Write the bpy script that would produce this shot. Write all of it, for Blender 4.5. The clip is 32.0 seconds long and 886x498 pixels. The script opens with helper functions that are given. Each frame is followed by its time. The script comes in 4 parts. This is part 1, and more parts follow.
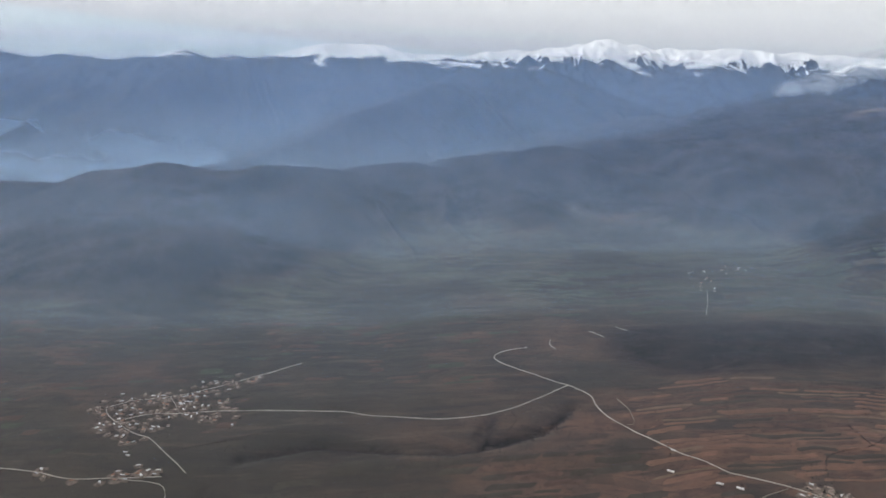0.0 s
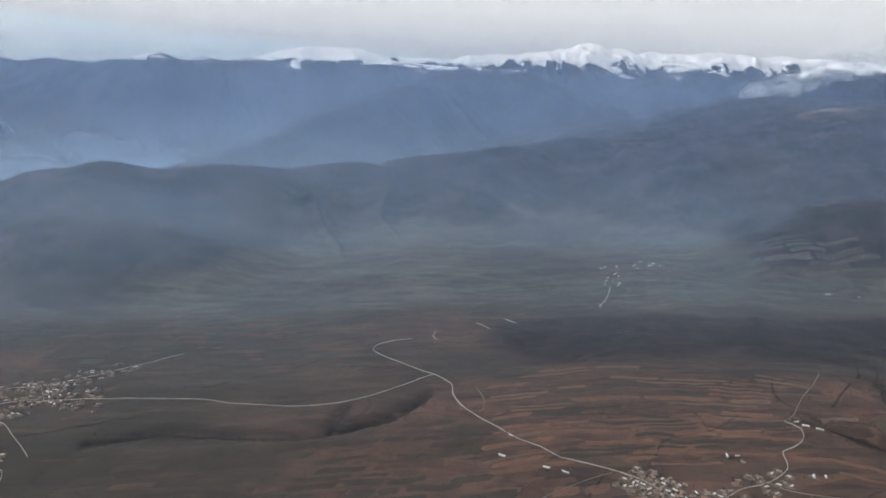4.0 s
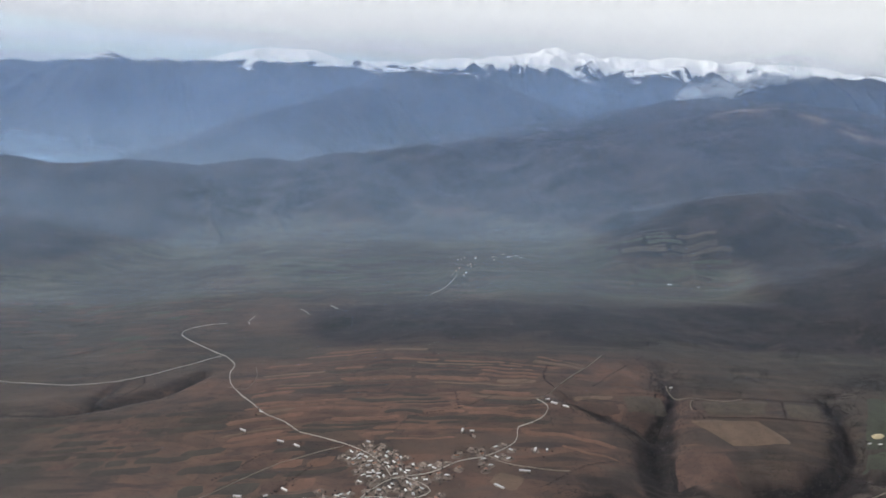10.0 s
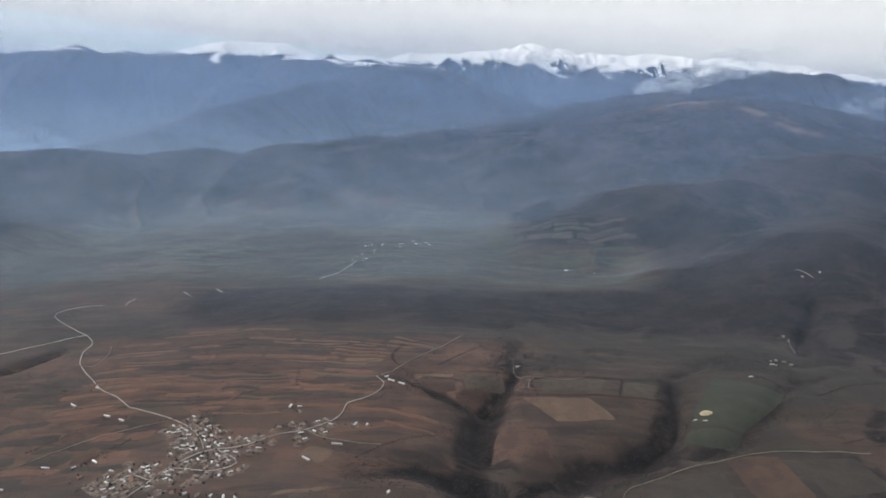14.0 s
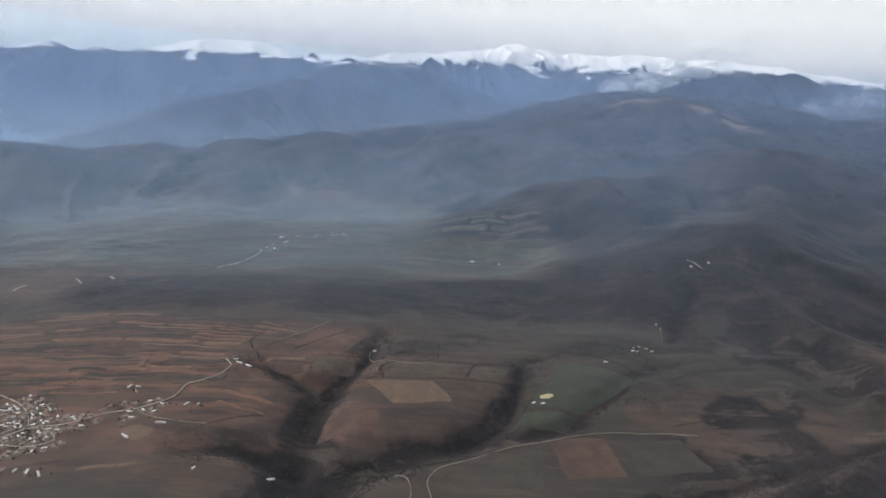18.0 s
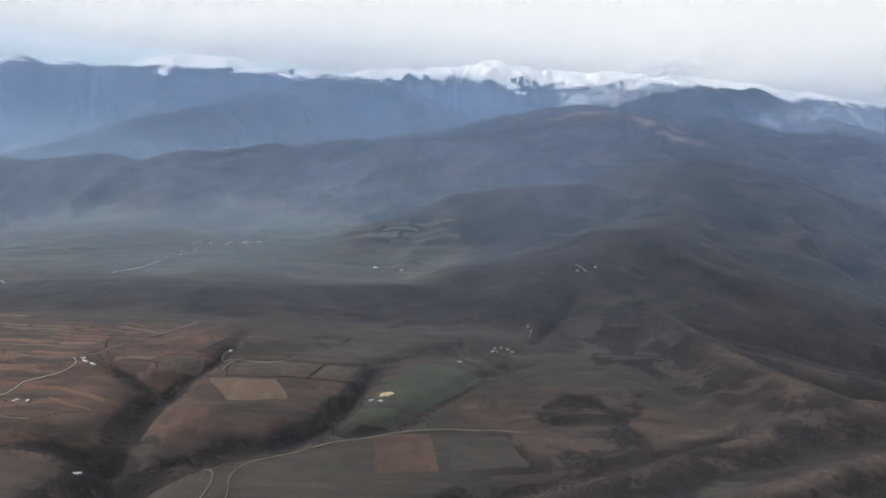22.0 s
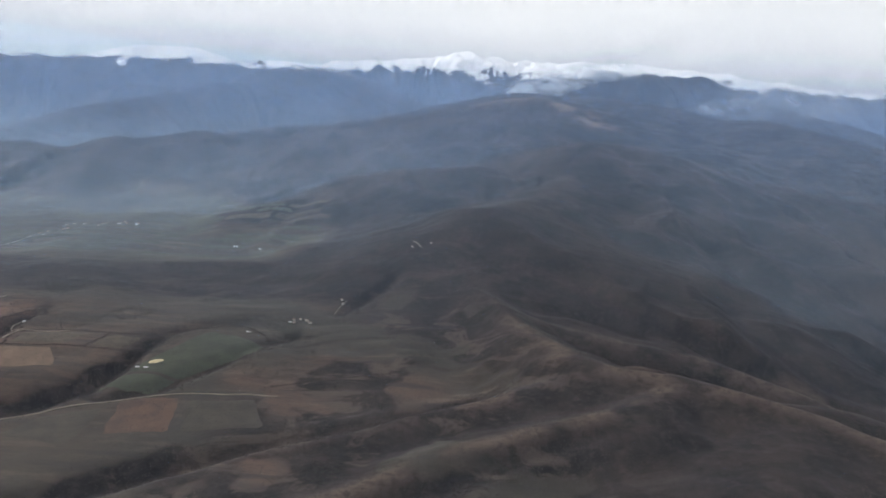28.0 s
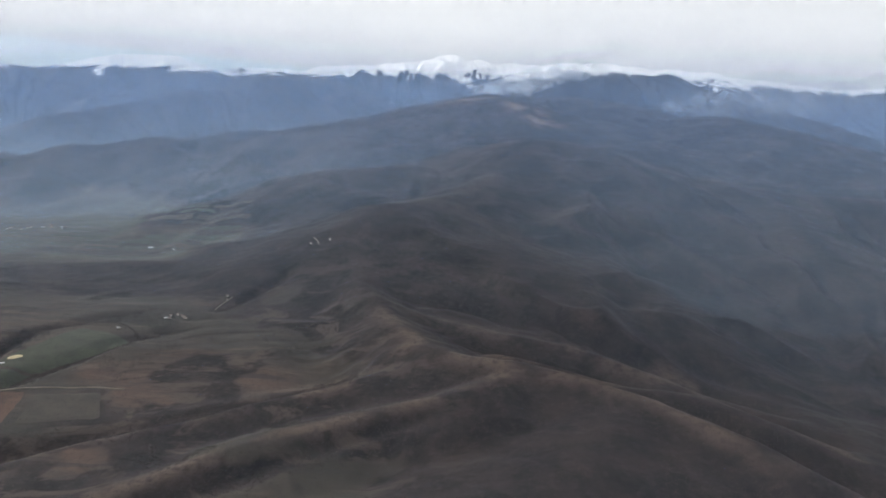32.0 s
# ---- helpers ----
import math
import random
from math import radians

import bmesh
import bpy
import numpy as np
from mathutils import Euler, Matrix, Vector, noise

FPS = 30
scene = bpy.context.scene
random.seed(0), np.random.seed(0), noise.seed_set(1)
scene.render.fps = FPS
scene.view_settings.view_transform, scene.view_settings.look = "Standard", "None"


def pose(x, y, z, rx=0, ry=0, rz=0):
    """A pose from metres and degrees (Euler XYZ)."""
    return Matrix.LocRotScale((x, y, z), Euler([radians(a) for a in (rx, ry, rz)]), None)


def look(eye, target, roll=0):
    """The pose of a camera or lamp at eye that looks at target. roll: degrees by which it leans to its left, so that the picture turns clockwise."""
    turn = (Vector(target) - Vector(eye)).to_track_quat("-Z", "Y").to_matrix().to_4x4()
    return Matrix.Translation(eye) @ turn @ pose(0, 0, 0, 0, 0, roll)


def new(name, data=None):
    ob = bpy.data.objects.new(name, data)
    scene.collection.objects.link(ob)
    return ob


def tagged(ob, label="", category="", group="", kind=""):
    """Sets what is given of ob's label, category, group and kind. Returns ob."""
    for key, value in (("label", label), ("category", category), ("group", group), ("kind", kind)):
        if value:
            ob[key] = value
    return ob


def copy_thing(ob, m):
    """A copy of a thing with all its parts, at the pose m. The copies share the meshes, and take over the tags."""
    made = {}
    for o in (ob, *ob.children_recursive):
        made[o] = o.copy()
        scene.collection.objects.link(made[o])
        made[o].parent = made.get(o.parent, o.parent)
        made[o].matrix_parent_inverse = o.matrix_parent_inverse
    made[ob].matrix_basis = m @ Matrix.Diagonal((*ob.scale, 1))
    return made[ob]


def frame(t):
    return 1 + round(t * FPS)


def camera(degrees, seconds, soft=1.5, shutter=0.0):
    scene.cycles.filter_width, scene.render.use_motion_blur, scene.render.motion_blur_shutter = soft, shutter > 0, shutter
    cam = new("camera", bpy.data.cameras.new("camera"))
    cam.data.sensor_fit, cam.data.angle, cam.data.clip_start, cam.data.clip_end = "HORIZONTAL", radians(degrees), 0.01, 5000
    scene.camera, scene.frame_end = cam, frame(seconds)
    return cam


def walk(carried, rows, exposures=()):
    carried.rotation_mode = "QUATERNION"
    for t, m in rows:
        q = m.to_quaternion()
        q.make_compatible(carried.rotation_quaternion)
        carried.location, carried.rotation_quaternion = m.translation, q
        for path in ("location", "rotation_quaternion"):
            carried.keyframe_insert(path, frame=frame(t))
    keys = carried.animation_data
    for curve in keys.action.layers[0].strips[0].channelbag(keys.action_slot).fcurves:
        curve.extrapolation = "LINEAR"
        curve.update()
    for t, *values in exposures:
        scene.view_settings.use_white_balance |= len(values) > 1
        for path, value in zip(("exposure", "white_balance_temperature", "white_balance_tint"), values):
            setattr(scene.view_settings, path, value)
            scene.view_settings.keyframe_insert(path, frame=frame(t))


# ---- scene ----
cam = camera(58.1, 32.0)
METRES, EYE, TILT, LEAN, TURN = 700.0, 200.0, -12.0, -2.0, 0.0
ROWS = [
    (0.0, 0.0, 0.0, 0.0, 0.0, 0.0, -0.0),
    (0.5, 0.0154, -0.0005, -0.0016, -0.02, -0.12, -0.05),
    (1.0, 0.0314, -0.001, -0.0036, 0.02, -0.31, -0.01),
    (1.5, 0.0469, -0.0018, -0.0053, 0.03, -0.39, -0.01),
    (2.0, 0.0626, -0.0026, -0.0069, 0.02, -0.58, -0.03),
    (2.5, 0.0783, -0.0034, -0.0087, 0.05, -0.63, -0.04),
    (3.0, 0.0941, -0.0041, -0.0106, 0.09, -0.7, -0.04),
    (3.5, 0.1099, -0.0048, -0.0127, 0.14, -0.18, -0.04),
    (5.5, 0.1723, -0.0091, -0.0193, -0.14, 1.02, -0.08),
    (6.0, 0.188, -0.0098, -0.0209, -0.21, 1.06, -0.08),
    (6.5, 0.2039, -0.0097, -0.0233, -0.25, 0.97, -0.07),
    (7.0, 0.2196, -0.0107, -0.0248, -0.27, 0.92, -0.13),
    (7.5, 0.2354, -0.0117, -0.0267, -0.31, 0.86, -0.17),
    (8.0, 0.251, -0.0127, -0.0282, -0.35, 0.76, -0.22),
    (8.5, 0.2669, -0.0137, -0.0304, -0.38, 0.75, -0.21),
    (9.0, 0.2826, -0.0139, -0.032, -0.39, 0.78, -0.22),
    (9.5, 0.2981, -0.0155, -0.0337, -0.42, 0.81, -0.18),
    (10.0, 0.3138, -0.016, -0.0355, -0.55, 0.82, -0.28),
    (10.5, 0.3294, -0.0173, -0.0371, -0.7, 0.81, -0.34),
    (11.0, 0.3452, -0.0179, -0.039, -0.74, 0.96, -0.26),
    (11.5, 0.3609, -0.0189, -0.0408, -0.74, 1.05, -0.21),
    (12.0, 0.3765, -0.0194, -0.0427, -0.81, 0.85, -0.25),
    (12.5, 0.3922, -0.02, -0.0444, -0.84, 0.62, -0.28),
    (13.0, 0.4076, -0.0209, -0.046, -0.86, 0.49, -0.36),
    (13.5, 0.4233, -0.0214, -0.0481, -0.94, 0.43, -0.38),
    (14.0, 0.4387, -0.0226, -0.0498, -1.01, 0.61, -0.46),
    (14.5, 0.4533, -0.0228, -0.0514, -1.06, 0.58, -0.51),
    (16.5, 0.5149, -0.0267, -0.0578, -0.91, 0.31, -0.82),
    (17.0, 0.5305, -0.0275, -0.0596, -0.94, 0.5, -0.75),
    (17.5, 0.5459, -0.0287, -0.0611, -1.01, 0.5, -0.8),
    (18.0, 0.5615, -0.0296, -0.0629, -1.05, 0.73, -0.78),
    (18.5, 0.5769, -0.0302, -0.0644, -1.08, 0.8, -0.8),
    (19.0, 0.5927, -0.0308, -0.0662, -1.15, 1.26, -0.76),
    (19.5, 0.6083, -0.0327, -0.0677, -1.19, 1.55, -0.8),
    (20.0, 0.6236, -0.0336, -0.0691, -1.22, 1.66, -0.87),
    (20.5, 0.6391, -0.0343, -0.0708, -1.27, 1.62, -0.87),
    (21.0, 0.6544, -0.0351, -0.0726, -1.26, 1.77, -0.85),
    (21.5, 0.6699, -0.0363, -0.0743, -1.28, 1.86, -0.83),
    (22.0, 0.6853, -0.0371, -0.0759, -1.27, 1.96, -0.8),
    (22.5, 0.7006, -0.0381, -0.0771, -1.28, 1.98, -0.81),
    (23.0, 0.7162, -0.0381, -0.0789, -1.27, 1.54, -0.62),
    (23.5, 0.7316, -0.0394, -0.0808, -1.23, 1.66, -0.59),
    (24.0, 0.7468, -0.0403, -0.0823, -1.31, 1.94, -0.56),
    (24.5, 0.7621, -0.0413, -0.0838, -1.39, 2.16, -0.5),
    (25.0, 0.7774, -0.0422, -0.0855, -1.42, 2.04, -0.58),
    (25.5, 0.7927, -0.0432, -0.0868, -1.36, 2.04, -0.67),
    (27.5, 0.8544, -0.0502, -0.0923, -1.44, 1.41, -0.7),
    (28.0, 0.8698, -0.0514, -0.094, -1.44, 1.53, -0.67),
    (28.5, 0.8849, -0.0523, -0.0953, -1.46, 1.47, -0.73),
    (29.0, 0.9002, -0.0534, -0.0967, -1.52, 1.47, -0.76),
    (29.5, 0.9157, -0.054, -0.0983, -1.57, 1.51, -0.72),
    (30.0, 0.9313, -0.0553, -0.0998, -1.54, 1.57, -0.57),
    (30.5, 0.9462, -0.0565, -0.101, -1.52, 1.65, -0.52),
    (31.0, 0.9616, -0.0575, -0.1028, -1.45, 1.71, -0.31),
    (31.5, 0.9772, -0.059, -0.1041, -1.29, 1.69, -0.02),
    (32.0, 0.9922, -0.0604, -0.1053, -1.11, 1.88, 0.34),
]
walk(cam, [(t, pose(0, 0, EYE, TILT, LEAN, TURN) @ pose(METRES * x, METRES * y, METRES * z, 90 + pitch, roll, yaw)) for t, x, y, z, yaw, pitch, roll in ROWS], [(0.0, -0.12, 6060.0, 9.0), (2.0, -0.22, 6060.0, 9.0), (3.2, -0.2, 6060.0, 9.0), (5.5, -0.06, 6060.0, 9.0), (12.0, -0.03, 6060.0, 9.0), (25.0, 0.1, 6060.0, 9.0), (32.0, 0.06, 6060.0, 9.0)])

# The land is a 1:3 model of the real one, so that its far range stays inside the lens's reach.
# ---- sky, sun and exposure ----
SUN_AZIMUTH, SUN_HEIGHT = -70.0, 25.0  # degrees right of straight ahead (minus: left), degrees up
world = bpy.data.worlds.new("sky")
scene.world = world
world.use_nodes = True
wn, wl = world.node_tree.nodes, world.node_tree.links
wn.clear()
w_out = wn.new("ShaderNodeOutputWorld")
w_bg = wn.new("ShaderNodeBackground")
w_bg.inputs["Strength"].default_value = 0.10
w_sky = wn.new("ShaderNodeTexSky")
w_sky.sky_type = 'NISHITA'
w_sky.sun_disc = False
w_sky.sun_elevation = radians(SUN_HEIGHT)
w_sky.sun_rotation = radians(SUN_AZIMUTH % 360)
w_sky.dust_density = 1.5
w_tc = wn.new("ShaderNodeTexCoord")
w_sep = wn.new("ShaderNodeSeparateXYZ")
wl.new(w_tc.outputs["Generated"], w_sep.inputs[0])


def wmath(op, a, b=0.0, c=0.0):
    n = wn.new("ShaderNodeMath")
    n.operation = op
    for i, v in enumerate((a, b, c)):
        if isinstance(v, (int, float)):
            n.inputs[i].default_value = v
        else:
            wl.new(v, n.inputs[i])
    return n.outputs[0]


# a sheet of high cloud, whose edge leaves a strip of clear sky low over the mountains ahead to the west
w_noise = wn.new("ShaderNodeTexNoise")
w_noise.inputs["Scale"].default_value = 2.2
w_noise.inputs["Detail"].default_value = 6.0
w_map = wn.new("ShaderNodeMapping")
w_map.inputs["Scale"].default_value = (1.0, 1.0, 5.0)
wl.new(w_tc.outputs["Generated"], w_map.inputs[0])
wl.new(w_map.outputs[0], w_noise.inputs["Vector"])
w_edge = wmath('ADD', wmath('MULTIPLY', w_sep.outputs[0], 0.07), w_sep.outputs[2])
w_edge = wmath('ADD', w_edge, wmath('MULTIPLY', wmath('SUBTRACT', w_noise.outputs[0], 0.5), 0.012))
w_cover = wn.new("ShaderNodeMapRange")
w_cover.interpolation_type = 'SMOOTHSTEP'
w_cover.inputs["From Min"].default_value = 0.026
w_cover.inputs["From Max"].default_value = 0.034
wl.new(w_edge, w_cover.inputs["Value"])
w_tone = wn.new("ShaderNodeValToRGB")
w_tone.color_ramp.elements[0].position, w_tone.color_ramp.elements[0].color = 0.30, (8.35, 8.1, 7.7, 1)
w_tone.color_ramp.elements[1].position, w_tone.color_ramp.elements[1].color = 0.70, (9.5, 9.1, 8.55, 1)
wl.new(w_noise.outputs[0], w_tone.inputs[0])
w_mix = wn.new("ShaderNodeMix")
w_mix.data_type = 'RGBA'
w_fac = wmath('MULTIPLY', w_cover.outputs[0], 0.94)
wl.new(w_fac, w_mix.inputs["Factor"])
w_low = wn.new("ShaderNodeMix")
w_low.data_type = 'RGBA'
w_low.inputs["Factor"].default_value = 0.75
w_low.inputs["B"].default_value = (9.2, 10.0, 10.3, 1)
wl.new(w_sky.outputs[0], w_low.inputs["A"])
wl.new(w_low.outputs["Result"], w_mix.inputs["A"])
# the cloud is thinner and greyer towards the horizon
w_dim = wn.new("ShaderNodeMapRange")
for key, v in (("From Min", 0.02), ("From Max", 0.09), ("To Min", 0.79), ("To Max", 1.07)):
    w_dim.inputs[key].default_value = v
wl.new(w_sep.outputs[2], w_dim.inputs["Value"])
w_grey = wn.new("ShaderNodeVectorMath")
w_grey.operation = 'SCALE'
wl.new(w_tone.outputs[0], w_grey.inputs[0])
wl.new(w_dim.outputs[0], w_grey.inputs["Scale"])
wl.new(w_grey.outputs[0], w_mix.inputs["B"])
wl.new(w_mix.outputs["Result"], w_bg.inputs[0])
wl.new(w_bg.outputs[0], w_out.inputs[0])

sun = new("sun", bpy.data.lights.new("sun", 'SUN'))
sun.data.energy, sun.data.angle, sun.data.color = 3.0, radians(1.5), (1.0, 0.93, 0.84)
az, el = radians(SUN_AZIMUTH), radians(SUN_HEIGHT)
sun.matrix_world = look((0, 0, 900), (-900 * math.sin(az) * math.cos(el), -900 * math.cos(az) * math.cos(el), 900 - 900 * math.sin(el)))
scene.cycles.transparent_max_bounces = 96

# ---- land ----
_rng = np.random.RandomState(7)
_perm = _rng.permutation(512)
_perm = np.concatenate([_perm, _perm, _perm])
_ga = _rng.rand(512) * 2 * np.pi
_gx, _gy = np.cos(_ga), np.sin(_ga)


def perlin(x, y):
    xi, yi = np.floor(x).astype(np.int64), np.floor(y).astype(np.int64)
    fx, fy = x - xi, y - yi
    u, v = fx * fx * fx * (fx * (fx * 6 - 15) + 10), fy * fy * fy * (fy * (fy * 6 - 15) + 10)

    def g(ix, iy, dx, dy):
        h = _perm[_perm[ix % 512] + iy % 512]
        return _gx[h] * dx + _gy[h] * dy

    a = g(xi, yi, fx, fy) * (1 - u) + g(xi + 1, yi, fx - 1, fy) * u
    b = g(xi, yi + 1, fx, fy - 1) * (1 - u) + g(xi + 1, yi + 1, fx - 1, fy - 1) * u
    return (a * (1 - v) + b * v) * 1.5


def fbm(x, y, size, octaves=4, gain=0.5):
    out, amp, f = 0.0, 1.0, 1.0 / size
    for i in range(octaves):
        out = out + amp * perlin(x * f + 17.3 * i, y * f - 9.1 * i)
        amp, f = amp * gain, f * 2.03
    return out


def ridged(x, y, size, octaves=4):
    out, amp, f = 0.0, 1.0, 1.0 / size
    for i in range(octaves):
        out = out + amp * (1 - 2 * np.abs(perlin(x * f + 31.7 * i, y * f + 5.3 * i)))
        amp, f = amp * 0.5, f * 2.1
    return out


def sstep(a, b, x):
    t = np.clip((x - a) / (b - a), 0, 1)
    return t * t * (3 - 2 * t)


def stretches(line):
    line = np.array(line, float)
    for p, q in zip(line[:-1], line[1:]):
        yield p, q


def nearest(x, y, p, q):
    """The distance to the stretch from p to q in plan, and how far along it the nearest place lies (0 to 1)."""
    dx, dy = q[0] - p[0], q[1] - p[1]
    s = np.clip(((x - p[0]) * dx + (y - p[1]) * dy) / (dx * dx + dy * dy), 0, 1)
    return np.hypot(x - p[0] - s * dx, y - p[1] - s * dy), s


def tent(x, y, line, slope, soft, rough, size):
    """A ridge: the crest's height, falling off to both sides in spurs and gullies that run down from the crest. Also the distance to the crest."""
    out, far, num, den, s0 = np.full(np.shape(x), -1e3), np.full(np.shape(x), 1e4), 0.0, 1e-300, 0.0
    peak = max(p[2] for p in line)
    for p, q in stretches(line):
        d, s = nearest(x, y, p, q)
        long = math.hypot(q[0] - p[0], q[1] - p[1])
        z = p[2] + s * (q[2] - p[2]) - slope * (np.hypot(d, soft) - soft)
        w = np.exp((z - peak) / (0.05 * size))
        num, den, s0 = num + w * (s0 + s * long), den + w, s0 + long
        out, far = np.maximum(out, z), np.minimum(far, d)
    fall = slope * (np.hypot(far, soft) - soft)
    u, v = num / den / size + 0.16 * fbm(x, y, 1.6 * size, 2), far / (3.2 * size) + 0.15 * fbm(x + 71, y - 23, size, 2)
    cut = 0.75 * (1 - 3.0 * np.abs(perlin(u + slope * 37, v))) + 0.35 * (1 - 3.0 * np.abs(perlin(2.3 * u + slope * 11, 1.4 * v + 5.0)))
    return out + rough * np.clip(cut, -1.2, 1.1) * np.minimum(fall, 90.0), far


def bed_of(x, y, line):
    """How much a ravine takes away: depth and half width stand in the line's third and fourth columns."""
    out = np.zeros(np.shape(x))
    for p, q in stretches(line):
        d, s = nearest(x, y, p, q)
        out = np.maximum(out, (p[2] + s * (q[2] - p[2])) * np.exp(-(d / (p[3] + s * (q[3] - p[3]))) ** 2))
    return out


